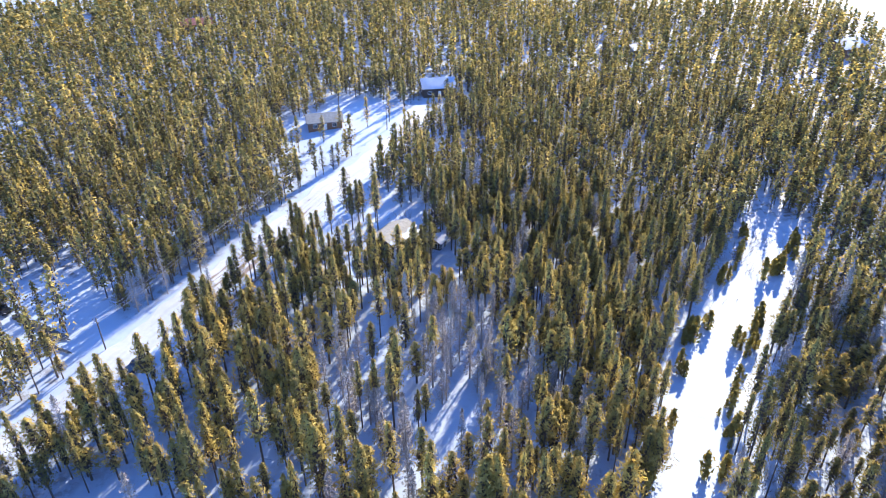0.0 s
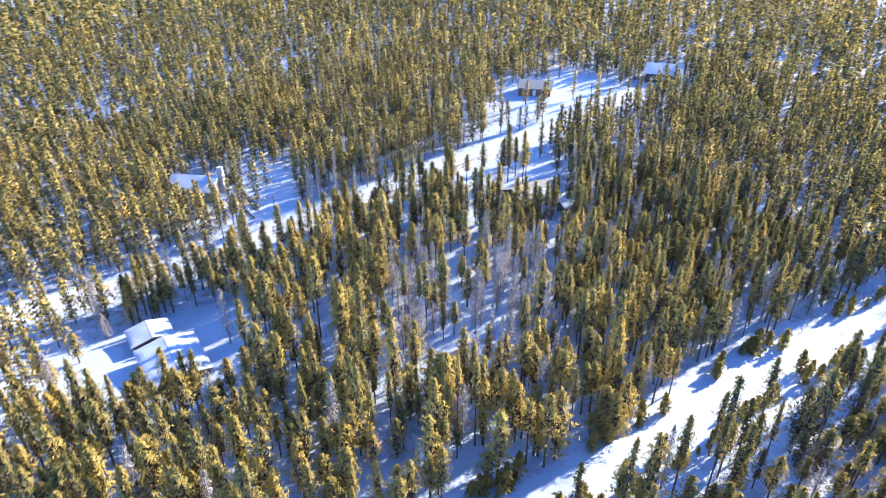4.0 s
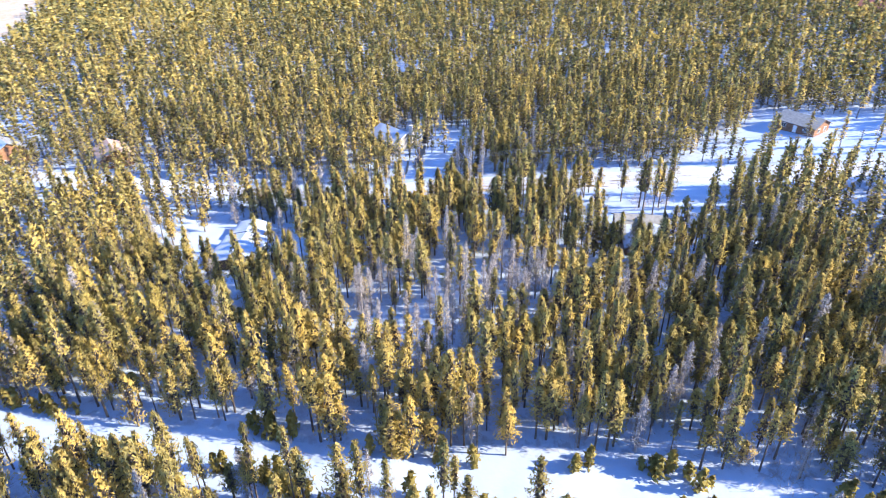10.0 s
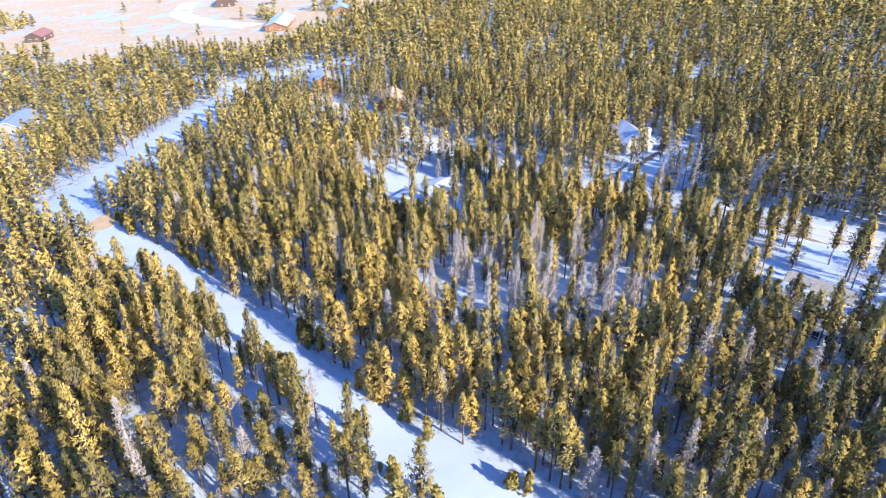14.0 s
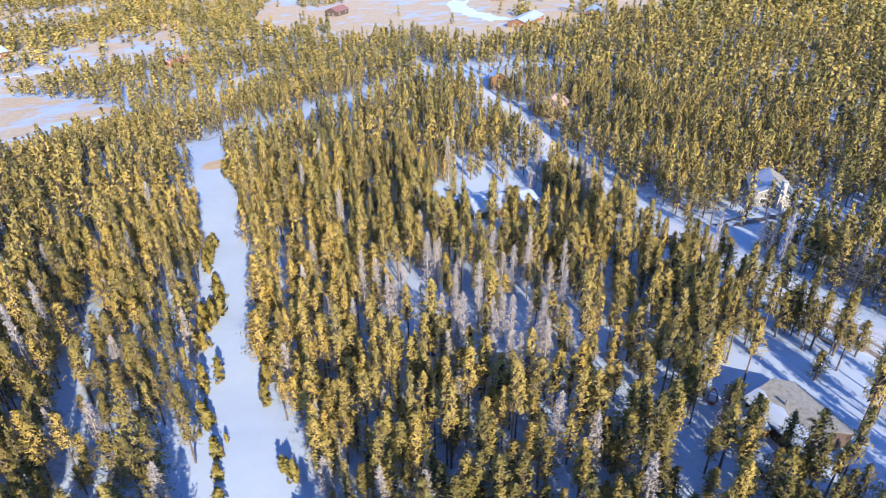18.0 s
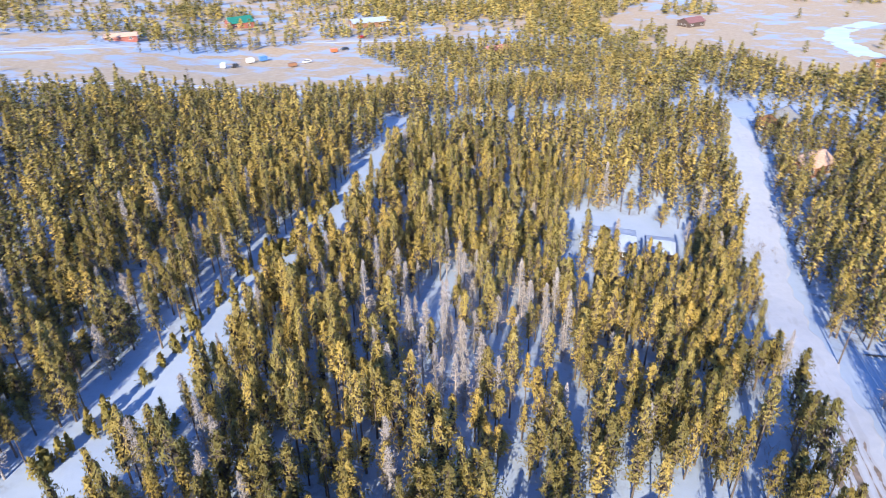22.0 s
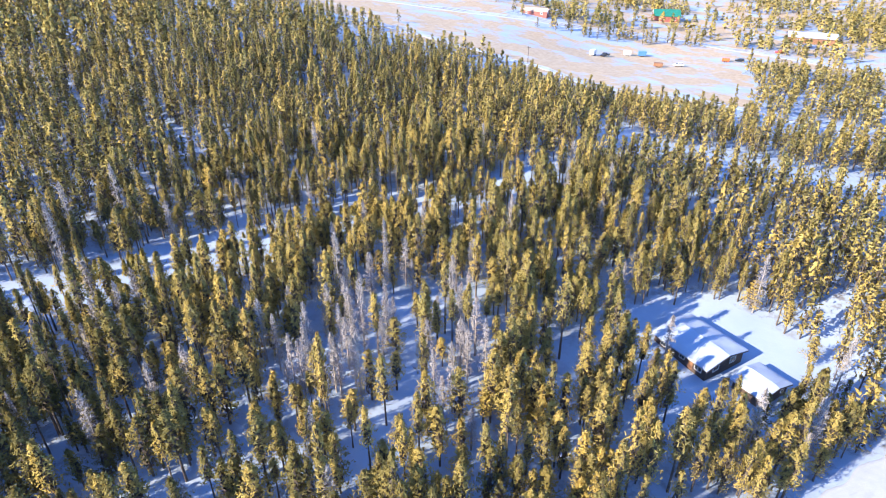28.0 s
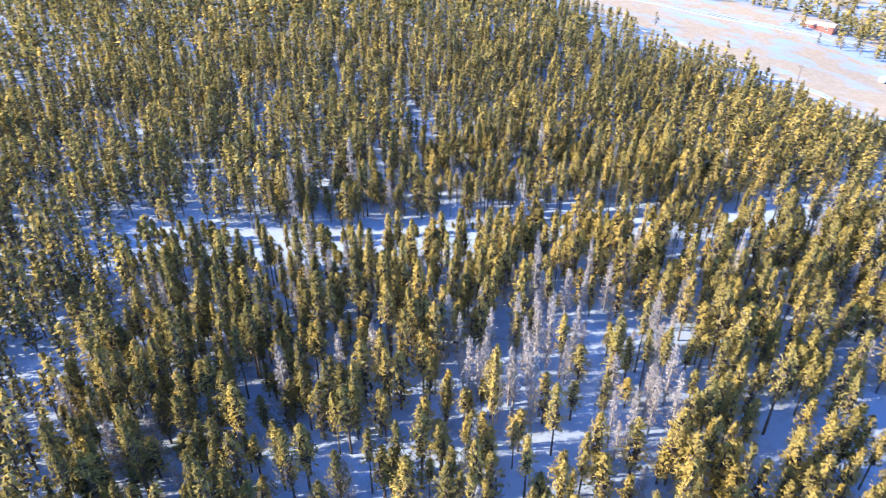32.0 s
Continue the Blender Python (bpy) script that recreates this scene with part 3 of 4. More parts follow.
def joined(name, protos, pick_i, xyz, yaw, sc, tall, mats, label, category):
    """Many trees that nobody could count, in one mesh."""
    vs, ts, ms, tn, fn, aw, off = [], [], [], [], [], [], 0
    rng = np.random.RandomState(len(xyz))
    tone = rng.rand(len(xyz))
    # share of trees darkened by region, painting shade into parts of the forest
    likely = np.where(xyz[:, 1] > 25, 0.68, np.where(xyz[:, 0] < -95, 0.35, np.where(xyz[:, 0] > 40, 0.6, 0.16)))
    shade_tint = (rng.rand(len(xyz)) < likely) * 1.0
    for i, (V, T, N, M, A) in enumerate(protos):
        sel = np.nonzero(pick_i == i)[0]
        if not len(sel):
            continue
        P = np.vstack([V, N])
        tri = np.vstack([T, M + len(V)])
        mat = np.r_[np.zeros(len(T), int), np.ones(len(M), int)]
        c, s = np.cos(yaw[sel])[:, None], np.sin(yaw[sel])[:, None]
        x = (P[None, :, 0] * c - P[None, :, 1] * s) * sc[sel][:, None] + xyz[sel, 0][:, None]
        y = (P[None, :, 0] * s + P[None, :, 1] * c) * sc[sel][:, None] + xyz[sel, 1][:, None]
        z = P[None, :, 2] * tall[sel][:, None] + xyz[sel, 2][:, None]
        vs.append(np.stack([x, y, z], -1).reshape(-1, 3))
        ts.append((tri[None] + (np.arange(len(sel)) * len(P))[:, None, None] + off).reshape(-1, 3))
        ms.append(np.tile(mat, len(sel)))
        tn.append(np.repeat(tone[sel], len(P)))
        fn.append(np.repeat(shade_tint[sel], len(P)))
        Q = np.vstack([np.tile((0.0, 0.0, 1.0), (len(V), 1)), A])
        aw.append(np.stack([Q[None, :, 0] * c - Q[None, :, 1] * s, Q[None, :, 0] * s + Q[None, :, 1] * c, np.tile(Q[:, 2], (len(sel), 1))], -1).reshape(-1, 3))
        off += len(P) * len(sel)
    me = mesh_from(name, np.vstack(vs), np.vstack(ts), mats, np.concatenate(ms))
    for key, vals in (("tone", tn), ("shade_tint", fn)):
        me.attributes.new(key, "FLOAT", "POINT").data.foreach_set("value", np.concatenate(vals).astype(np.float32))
    me.attributes.new("away", "FLOAT_VECTOR", "POINT").data.foreach_set("vector", np.vstack(aw).astype(np.float32).ravel())
    return tagged(new(name, me), label, category, kind="stuff")


NEAR = [pine(10 + i, h=(9.0, 10.2, 11.5, 8.9, 10.3, 11.4, 9.2, 10.1, 12.2, 11.6)[i], r=(1.4, 1.9, 1.6, 2.2, 1.3, 1.8, 1.65, 2.35, 1.45, 1.25)[i], base=(0.34, 0.28, 0.40, 0.2, 0.44, 0.32, 0.38, 0.16, 0.52, 0.56)[i], whorls=(15, 16, 17, 15, 16, 17, 15, 16, 12, 11)[i], arms=4, blades=(10, 13, 11, 14, 10, 13, 11, 14, 13, 11)[i], length=0.45, width=0.082, shade_core=0.95, spread=0.24, bulge=7.0 + 1.5 * i) for i in range(10)]
MID = [pine(40 + i, h=9.9, r=1.55 + 0.2 * (i % 4), base=0.14 + 0.07 * (i % 3), whorls=11, arms=4, blades=3, length=0.72, width=0.2, shade_core=0.75, spread=0.28, stray=0.5, sides=3, bulge=7.0 + 2 * i) for i in range(6)]
FAR = [pine(60 + i, h=9.9, r=1.75 + 0.25 * (i % 3), base=0.14, whorls=8, arms=3, blades=2, shade_core=0.8, spread=0.35, length=1.15, width=0.42, stray=0.45, sides=3) for i in range(5)]
DISTANT = [pine(70 + i, h=9.9, up=0.7, r=1.95 + 0.25 * (i % 2), base=0.08, whorls=9, arms=3, blades=1, length=1.8, width=0.72, stray=0.45, sides=3) for i in range(4)]
DEAD = [pine(80 + i, h=10.5, r=1.2, base=0.14, whorls=15, arms=5, blades=12, length=0.62, width=0.3, dead=True) for i in range(3)]
YOUNG = [pine(90 + i, h=3.0, r=0.75, base=0.06, whorls=7, arms=5, blades=5, length=0.5, width=0.2, sides=5) for i in range(3)]

REACH = (320, 260, 200, 200, 215, 300, 300, 305, 310, 390, 395, 385, 385, 420, 420, 425, 450, 500, 515, 550, 595, 640, 650, 650, 660, 680, 645, 610, 570, 540, 520, 510, 490, 400, 395, 340)


def scatter(step, seed, r0, r1, cx=0, cy=3):
    rng = np.random.RandomState(seed)
    k = np.arange(-r1 - 25, r1 + 25 + step, step)
    x, y = (a.ravel() for a in np.meshgrid(k, k))
    x = x + rng.normal(0, 0.42, x.shape) * step
    y = y + rng.normal(0, 0.42, y.shape) * step
    r, a = np.hypot(x, y), np.degrees(np.arctan2(y, x)) % 360
    lim = np.interp(a, np.arange(0, 361, 10), REACH + REACH[:1])
    c = np.hypot(x - cx, y - cy)
    keep = (c >= r0) & (c < r1) & (r < lim + 12) & (rng.rand(len(x)) < forest_share(x, y))
    return x[keep], y[keep], rng


HOUSE_SPOTS = []


def free_of_houses(x, y):
    ok = np.ones(np.shape(x), bool)
    for hx, hy, hr in HOUSE_SPOTS:
        ok &= np.hypot(x - hx, y - hy) > hr
    return ok


def forest():
    x, y, rng = scatter(2.4, 1, 0, 74)
    ok = free_of_houses(x, y)
    x, y = x[ok], y[ok]
    n = len(x)
    z = land(x, y) - 0.1
    yaw = rng.uniform(0, math.tau, n)
    tall = np.clip(rng.normal(0.98, 0.23, n), 0.4, 1.45)
    sc = np.clip(rng.normal(1.0, 0.17, n), 0.6, 1.4) * (0.75 + 0.25 * tall)
    near_edge = inside(x, y, ((33.6, -34.6), (45, -35.2), (61.5, -12.9), (72.3, 5.9), (65.3, 11.6), (50.1, -9.9)))
    tall = np.where(near_edge, tall * 0.7, tall)
    grey = (np.hypot(x + 2, y - 4) < 19) & (rng.rand(n) < 0.5) | (rng.rand(n) < 0.07)
    centre = np.hypot(x + 2, y - 6)
    order = np.argsort(np.where(grey, 1e6, centre))
    single = np.zeros(n, bool)
    single[order[:300]] = True
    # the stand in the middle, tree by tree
    wood = [mesh_from("trunk", V, T, [BARK_AND_SHADE]) for V, T, N, M, A in NEAR]
    leaf = [crown_mesh(N, M, A, NEEDLES) for V, T, N, M, A in NEAR]
    for i in np.nonzero(single)[0]:
        k = int(rng.randint(len(NEAR)))
        m = Matrix.LocRotScale((x[i], y[i], z[i]), Euler((0, 0, yaw[i])), (sc[i], sc[i], tall[i]))
        size = "tall" if tall[i] > 1.12 else ("short" if tall[i] < 0.85 else "slender")
        tree = thing("pine_tree", f"{size} olive-green pine with a bare lower trunk in snow", "tree", m, "pines of the stand")
        for nm, me in (("trunk", wood[k]), ("crown", leaf[k])):
            o = new(nm, me)
            o.parent = tree
    dw = [mesh_from("trunk", V, T, [DEADWOOD]) for V, T, N, M, A in DEAD]
    dl = [mesh_from("crown", N, M, [DEADWOOD]) for V, T, N, M, A in DEAD]
    for i in np.nonzero(grey)[0]:
        k = int(rng.randint(len(DEAD)))
        m = Matrix.LocRotScale((x[i], y[i], z[i]), Euler((0, 0, yaw[i])), (sc[i], sc[i], tall[i]))
        tree = thing("dead_pine", "bare grey dead pine with brittle twigs standing in snow", "dead tree", m, "dead pines")
        for nm, me in (("trunk", dw[k]), ("crown", dl[k])):
            o = new(nm, me)
            o.parent = tree
    s = ~single & ~grey
    pick_i = rng.randint(0, len(NEAR), n)
    joined("forest", NEAR, pick_i[s], np.stack([x, y, z], 1)[s], yaw[s], sc[s], tall[s], [BARK_AND_SHADE, NEEDLES], "dense sunlit pine forest on snow", "forest")
    for name, protos, step, r0, r1, seed, fat in (("forest_slope", MID, 2.92, 74, 165, 2, 1.0), ("forest_far", FAR, 3.95, 165, 320, 3, 1.0), ("forest_distant", DISTANT, 5.1, 320, 700, 4, 1.15)):
        x, y, rng = scatter(step, seed, r0, r1)
        ok = free_of_houses(x, y)
        x, y = x[ok], y[ok]
        n = len(x)
        tall = np.clip(rng.normal(0.98, 0.23, n), 0.4, 1.45)
        tall = tall * np.clip(1.0 + (y + 110) / 160, 0.74, 1.0)
        sc = np.clip(rng.normal(1.0, 0.17, n), 0.6, 1.4) * (0.7 + 0.3 * tall) * fat
        joined(name, protos, rng.randint(0, len(protos), n), np.stack([x, y, land(x, y) - 0.1], 1), rng.uniform(0, math.tau, n), sc, tall, [BARK_AND_SHADE, NEEDLES], "pine forest on the snowy slope", "forest")


# ---- houses ----
def gable_prism(bm, hl, hw, z0, rise, thick, over_l, over_w, side):
    """One roof slope: side is +1 or -1 across the ridge, which runs along x."""
    w = hw + over_w
    drop = rise * w / hw
    pts = []
    for x in (-hl - over_l, hl + over_l):
        for yy, zz in ((0, z0 + rise), (side * w, z0 + rise - drop)):
            for t in (0, thick):
                pts.append((x, yy, zz + t))
    v = [bm.verts.new(p) for p in pts]
    for f in ((0, 2, 3, 1), (4, 5, 7, 6), (0, 1, 5, 4), (2, 6, 7, 3), (1, 3, 7, 5), (0, 4, 6, 2)):
        bm.faces.new([v[i] for i in f])


def window_part(parent, x, y, z, w, h, facing):
    """A window on a wall: facing is 'x+', 'x-', 'y+' or 'y-'."""
    sgn = 1 if facing[1] == "+" else -1
    def slab(u0, u1, z0, z1, d0, d1):
        d0, d1 = sorted((d0 * sgn, d1 * sgn))
        return (x + d0, x + d1, y + u0, y + u1, z0, z1) if facing[0] == "x" else (x + u0, x + u1, y + d0, y + d1, z0, z1)
    bm = bmesh.new()
    f = 0.09
    box(bm, *slab(-w / 2 - f, w / 2 + f, z - h / 2 - f, z - h / 2, 0.003, 0.08))
    box(bm, *slab(-w / 2 - f, w / 2 + f, z + h / 2, z + h / 2 + f, 0.003, 0.08))
    box(bm, *slab(-w / 2 - f, -w / 2, z - h / 2, z + h / 2, 0.003, 0.08))
    box(bm, *slab(w / 2, w / 2 + f, z - h / 2, z + h / 2, 0.003, 0.08))
    box(bm, *slab(-0.025, 0.025, z - h / 2, z + h / 2, 0.012, 0.06))
    win = part("window", bm, TRIM, parent, "white-framed window")
    part("pane", boxed(*slab(-w / 2, w / 2, z - h / 2, z + h / 2, 0.002, 0.03)), GLASS, win, "dark glass pane")


def house(name, label, x, y, yaw, L, Wd, wall_h, rise, wall, roof, snow=(0, 0), windows=(), door=None, chimney=None, lift=0.0, category="house", bare=(0.0, 0.0)):
    """A gabled house: ridge along its own x. snow: depth on the + and - slopes."""
    hl, hw = L / 2, Wd / 2
    corners = [(x + a * math.cos(radians(yaw)) - b * math.sin(radians(yaw)), y + a * math.sin(radians(yaw)) + b * math.cos(radians(yaw))) for a in (-hl, hl) for b in (-hw, hw)]
    zs = [at(*c) for c in corners]
    z = sum(zs) / 4 + lift
    low = min(zs) - z - 0.4
    ob = thing(name, label, category, pose(x, y, z, 0, 0, yaw))
    bm = bmesh.new()
    t = 0.2
    box(bm, -hl, hl, -hw, -hw + t, low, wall_h)
    box(bm, -hl, hl, hw - t, hw, low, wall_h)
    for s in (-1, 1):
        x0, x1 = sorted((s * hl, s * (hl - t)))
        pts = [(-hw + t, low), (hw - t, low), (hw - t, wall_h), (0, wall_h + rise * (1 - t / hw)), (-hw + t, wall_h)]
        a = [bm.verts.new((x0, u, w)) for u, w in pts]
        b = [bm.verts.new((x1, u, w)) for u, w in pts]
        bm.faces.new(a)
        bm.faces.new(b[::-1])
        for i in range(5):
            j = (i + 1) % 5
            bm.faces.new((a[i], b[i], b[j], a[j]))
    part("wall", bm, wall, ob)
    for s, depth, top in zip((1, -1), snow, bare):
        bm = bmesh.new()
        gable_prism(bm, hl, hw, wall_h, rise, 0.16, 0.45, 0.5, s)
        slope = part("roof", bm, roof, ob)
        if depth:
            bm = bmesh.new()
            w = hw + 0.55
            n1, n2 = 12, 8
            k = rise / hw
            grid = {}
            for i in range(n1 + 1):
                for j in range(n2 + 1):
                    u, v = i / n1, j / n2
                    xx = -(hl + 0.5) + u * (L + 1.0)
                    yy = (top + (1 - top) * v + (0.06 * math.sin(xx * 1.7) if top and j == 0 else 0)) * w
                    edge = min(1, 6 * u, 6 * (1 - u), 5 * (1 - v) + 0.15, 1 if not top else 5 * v)
                    th = depth * (0.35 + 0.65 * edge) * (1 + 0.18 * math.sin(xx * 0.9 + s) * math.sin(yy * 1.1))
                    zz = wall_h + rise - k * yy + 0.162
                    grid[i, j] = bm.verts.new((xx, s * yy, zz + th))
                    if i in (0, n1) or j == n2:
                        grid[i, j, 0] = bm.verts.new((xx, s * yy, zz))
            for i in range(n1):
                for j in range(n2):
                    bm.faces.new((grid[i, j], grid[i + 1, j], grid[i + 1, j + 1], grid[i, j + 1]))
            for i in range(n1):
                bm.faces.new((grid[i, n2], grid[i + 1, n2], grid[i + 1, n2, 0], grid[i, n2, 0]))
            for i in (0, n1):
                for j in range(n2):
                    bm.faces.new((grid[i, j], grid[i, j + 1], grid[i, j + 1, 0], grid[i, j, 0]))
            part("snow_cover", bm, ROOF_SNOW, slope, "thick rounded layer of roof snow")
    for s in (-1, 1):
        for q in (-1, 1):
            bm = bmesh.new()
            tube(bm, (s * (hl + 0.46), 0, wall_h + rise), (s * (hl + 0.46), q * (hw + 0.5), wall_h - rise * 0.5 / hw), 0.09, 0.09, 4)
            part("gable_board", bm, TRIM if wall in (RED_WALL, GREY_WALL) else DARK_WALL, ob)
    if not windows:
        wz = min(1.6, wall_h * 0.55)
        windows = [(hl, -hw * 0.4, wz, 1.0, 1.1, "x+"), (hl, hw * 0.4, wz, 1.0, 1.1, "x+"), (-hl, 0.0, wz, 1.4, 1.1, "x-")]
        windows += [(u * hl, q * hw, wz, 1.2, 1.1, "y+" if q > 0 else "y-") for q in (-1, 1) for u in (-0.6, 0.55)]
        door = door or (0.0, -hw, "y-", 1.0, min(2.05, wall_h - 0.1), TRIM)
    for wx, wy, wz, ww, wh, f in windows:
        window_part(ob, wx, wy, wz, ww, wh, f)
    if door:
        dx, dy, f, dw, dh, dm = door
        sgn = 1 if f[1] == "+" else -1
        if f[0] == "x":
            d = sorted((dx + 0.003 * sgn, dx + 0.06 * sgn))
            bm = boxed(d[0], d[1], dy - dw / 2, dy + dw / 2, 0.02, dh)
        else:
            d = sorted((dy + 0.003 * sgn, dy + 0.06 * sgn))
            bm = boxed(dx - dw / 2, dx + dw / 2, d[0], d[1], 0.02, dh)
        part("door", bm, dm, ob)
    if chimney:
        cx, cy, cw, ch, cm = chimney
        part("chimney", boxed(cx - cw / 2, cx + cw / 2, cy - cw / 2, cy + cw / 2, 0.0 if abs(cy) > hw or abs(cx) > hl else wall_h, ch, bevel=0.04), cm, ob, "tall pale stone chimney" if cw > 0.6 else "round vent pipe")
    HOUSE_SPOTS.append((x, y, max(L, Wd) * 0.54 + 0.8))
    return ob


house("log_house", "dark one-storey house with thick rounded snow on its roof", -47.2, -26.0, 150, 11.4, 9.6, 2.1, 1.0, DARK_WALL, SHINGLE, (0.4, 0.45),
      windows=((5.7, -2.3, 1.4, 1.3, 1.2, "x+"), (5.7, 2.0, 1.4, 1.3, 1.2, "x+"), (4.1, -4.8, 1.35, 1.3, 1.2, "y-"), (0.6, -4.8, 1.35, 1.0, 0.8, "y-"), (-3.6, -4.8, 1.4, 1.0, 1.0, "y-")), door=(2.5, -4.8, "y-", 0.95, 1.95, BROWN_WALL))
house("garage", "small dark garage with snow on its low roof", -58.1, -21.4, 150, 5.4, 6.8, 2.0, 0.8, DARK_WALL, SHINGLE, (0.35, 0.4),
      windows=((2.7, 2.0, 1.3, 0.7, 0.7, "x+"),), category="garage")
cabin = house("cabin", "dark-sided cabin with grey shingles half under snow", -9.5, 54.3, 58.5, 10.0, 8.6, 2.6, 2.0, DARK_WALL, SHINGLE, (0.0, 0.3), bare=(0.0, 0.5),
      windows=((5.0, -1.2, 1.7, 1.0, 1.3, "x+"), (-5.0, -1.6, 1.6, 1.6, 1.3, "x-"), (-5.0, 1.4, 1.7, 1.0, 0.8, "x-")), chimney=(-1.2, -1.6, 0.28, 5.0, METAL))


def porch_wing(parent):
    """A low snowy gable set square to the cabin's long side, its ridge along y."""
    x0, x1, y0, y1, eave, rise = -3.7, -0.2, -9.6, -4.3, 1.9, 0.9
    bm = bmesh.new()
    box(bm, x0, x0 + 0.16, y0, y1, -0.6, eave)
    box(bm, x1 - 0.16, x1, y0, y1, -0.6, eave)
    mid = (x0 + x1) / 2
    pts = [(x0 + 0.16, -0.6), (x1 - 0.16, -0.6), (x1 - 0.16, eave), (mid, eave + rise * 0.9), (x0 + 0.16, eave)]
    a = [bm.verts.new((u, y0, w)) for u, w in pts]
    b = [bm.verts.new((u, y0 + 0.16, w)) for u, w in pts]
    bm.faces.new(a)
    bm.faces.new(b[::-1])
    for i in range(5):
        j = (i + 1) % 5
        bm.faces.new((a[i], b[i], b[j], a[j]))
    part("porch_wall", bm, BROWN_WALL, parent, "brown boarded porch wall")
    for sgn in (-1, 1):
        ex = mid + sgn * ((x1 - x0) / 2 + 0.4)
        ez = eave - 0.2
        for name, mat, lo, hi, label in (("porch_roof", SHINGLE, 0.0, 0.12, "grey shingle porch roof"), ("snow_cover", ROOF_SNOW, 0.123, 0.42, "thick layer of snow")):
            bm = bmesh.new()
            v = [bm.verts.new(p) for p in ((mid, y0 - 0.4, eave + rise + lo), (ex, y0 - 0.4, ez + lo), (ex, y1 + 0.2, ez + lo), (mid, y1 + 0.2, eave + rise + lo),
                                            (mid, y0 - 0.4, eave + rise + hi), (ex, y0 - 0.4, ez + hi), (ex, y1 + 0.2, ez + hi), (mid, y1 + 0.2, eave + rise + hi))]
            for f in ((0, 1, 2, 3), (4, 7, 6, 5), (0, 4, 5, 1), (1, 5, 6, 2), (2, 6, 7, 3), (3, 7, 4, 0)):
                bm.faces.new([v[k] for k in f])
            bmesh.ops.recalc_face_normals(bm, faces=bm.faces[:])
            if hi > 0.2:
                bmesh.ops.bevel(bm, geom=bm.edges[:], offset=0.1, segments=2, affect="EDGES")
            part(name, bm, mat, parent, label)
    window_part(parent, mid, y0, 1.1, 1.2, 0.9, "y-")


porch_wing(cabin)
house("stone_chimney_house", "grey house with a tall pale stone chimney", -94.2, 28.6, 20, 12.0, 9.0, 3.0, 2.4, GREY_WALL, SHINGLE, (0.0, 0.25),
      chimney=(6.4, 2.0, 1.3, 7.4, STONE))
house("tan_roofed_house", "brown house under a tan shingle roof", -125.5, -52, 10, 12.0, 9.0, 3.2, 2.2, BROWN_WALL, TAN_ROOF, (0.0, 0.0))
house("log_lodge", "tall log lodge with a grey roof", -140, -82.6, 25, 11.0, 9.0, 4.6, 2.4, BROWN_WALL, SHINGLE, (0.0, 0.2))
house("dark_cabin", "dark log cabin with snow-dusted roof by the road", 4.5, 159, 8, 12.0, 9.0, 3.2, 2.4, DARK_WALL, SHINGLE, (0.15, 0.15))
house("olive_roofed_house", "low house with an olive-grey roof", -34, 131, 12, 11.0, 8.0, 2.6, 1.8, BROWN_WALL, SHINGLE, (0.0, 0.0))
house("forest_cabin", "small cabin deep in the woods with a snowy roof", -172, 65, 15, 9.0, 7.0, 2.8, 1.8, DARK_WALL, SHINGLE, (0.3, 0.3))
house("valley_house", "pale house with a grey roof among trees", -92.2, -177.9, 15, 15.0, 9.0, 3.0, 1.8, GREY_WALL, METAL, (0.0, 0.1))
house("red_house", "red house beside the valley road", -101.9, -254.2, 10, 12.0, 7.0, 2.8, 1.6, RED_WALL, ROSE_ROOF, (0.0, 0.0))
house("long_barn", "long pale metal-roofed barn", -52.1, -374.3, 8, 26.0, 10.0, 3.6, 2.0, BROWN_WALL, METAL, (0.1, 0.1), category="barn")
house("green_roofed_house", "red house under a green metal roof", 34.4, -380.4, 20, 16.0, 11.0, 3.6, 3.0, RED_WALL, GREEN_ROOF, (0.0, 0.0))
house("red_shed", "low red shed in the valley", 94.1, -299.6, 5, 16.0, 6.0, 2.6, 1.2, RED_WALL, TAN_ROOF, (0.0, 0.0), category="shed")
house("porch_shed", "small dark shed beside the cabin with snow on top", 0.5, 52.7, 58.5, 3.0, 2.6, 2.0, 0.7, DARK_WALL, SHINGLE, (0.2, 0.2), category="shed")
house("ranch_barn", "dark red barn on the open plain", -373.5, -240.6, 20, 22.0, 13.0, 4.0, 3.0, DARK_WALL, BROWN_WALL, (0.0, 0.0), category="barn")
house("low_hall", "long low building with a pale roof at the wood's edge", -277.3, -158, 12, 30.0, 12.0, 3.0, 2.0, BROWN_WALL, METAL, (0.1, 0.1))
house("blue_roofed_house", "house with a blue-grey roof at the wood's edge", -315.7, -133.1, 20, 15.0, 10.0, 3.0, 2.2, BROWN_WALL, METAL, (0.0, 0.0))
house("brick_house", "brick-red house by the plain with a dark blue shed roof", -267, -313.7, 15, 16.0, 10.0, 3.4, 2.4, DARK_WALL, MAROON_ROOF, (0.0, 0.0))
house("hillside_house", "brown house on the upper slope with snow on its roof", 170.1, 182.7, 25, 15.0, 10.0, 3.4, 2.4, BROWN_WALL, SHINGLE, (0.25, 0.25))
house("upper_house", "reddish house far up among the pines", -113.1, 268.1, 15, 16.0, 9.0, 3.2, 2.2, BROWN_WALL, RED_WALL, (0.0, 0.0))
house("grey_cabin", "low grey cabin hidden in the pines", 90.8, 198.2, 25, 10.0, 7.0, 2.6, 1.8, GREY_WALL, GREEN_ROOF, (0.1, 0.1))


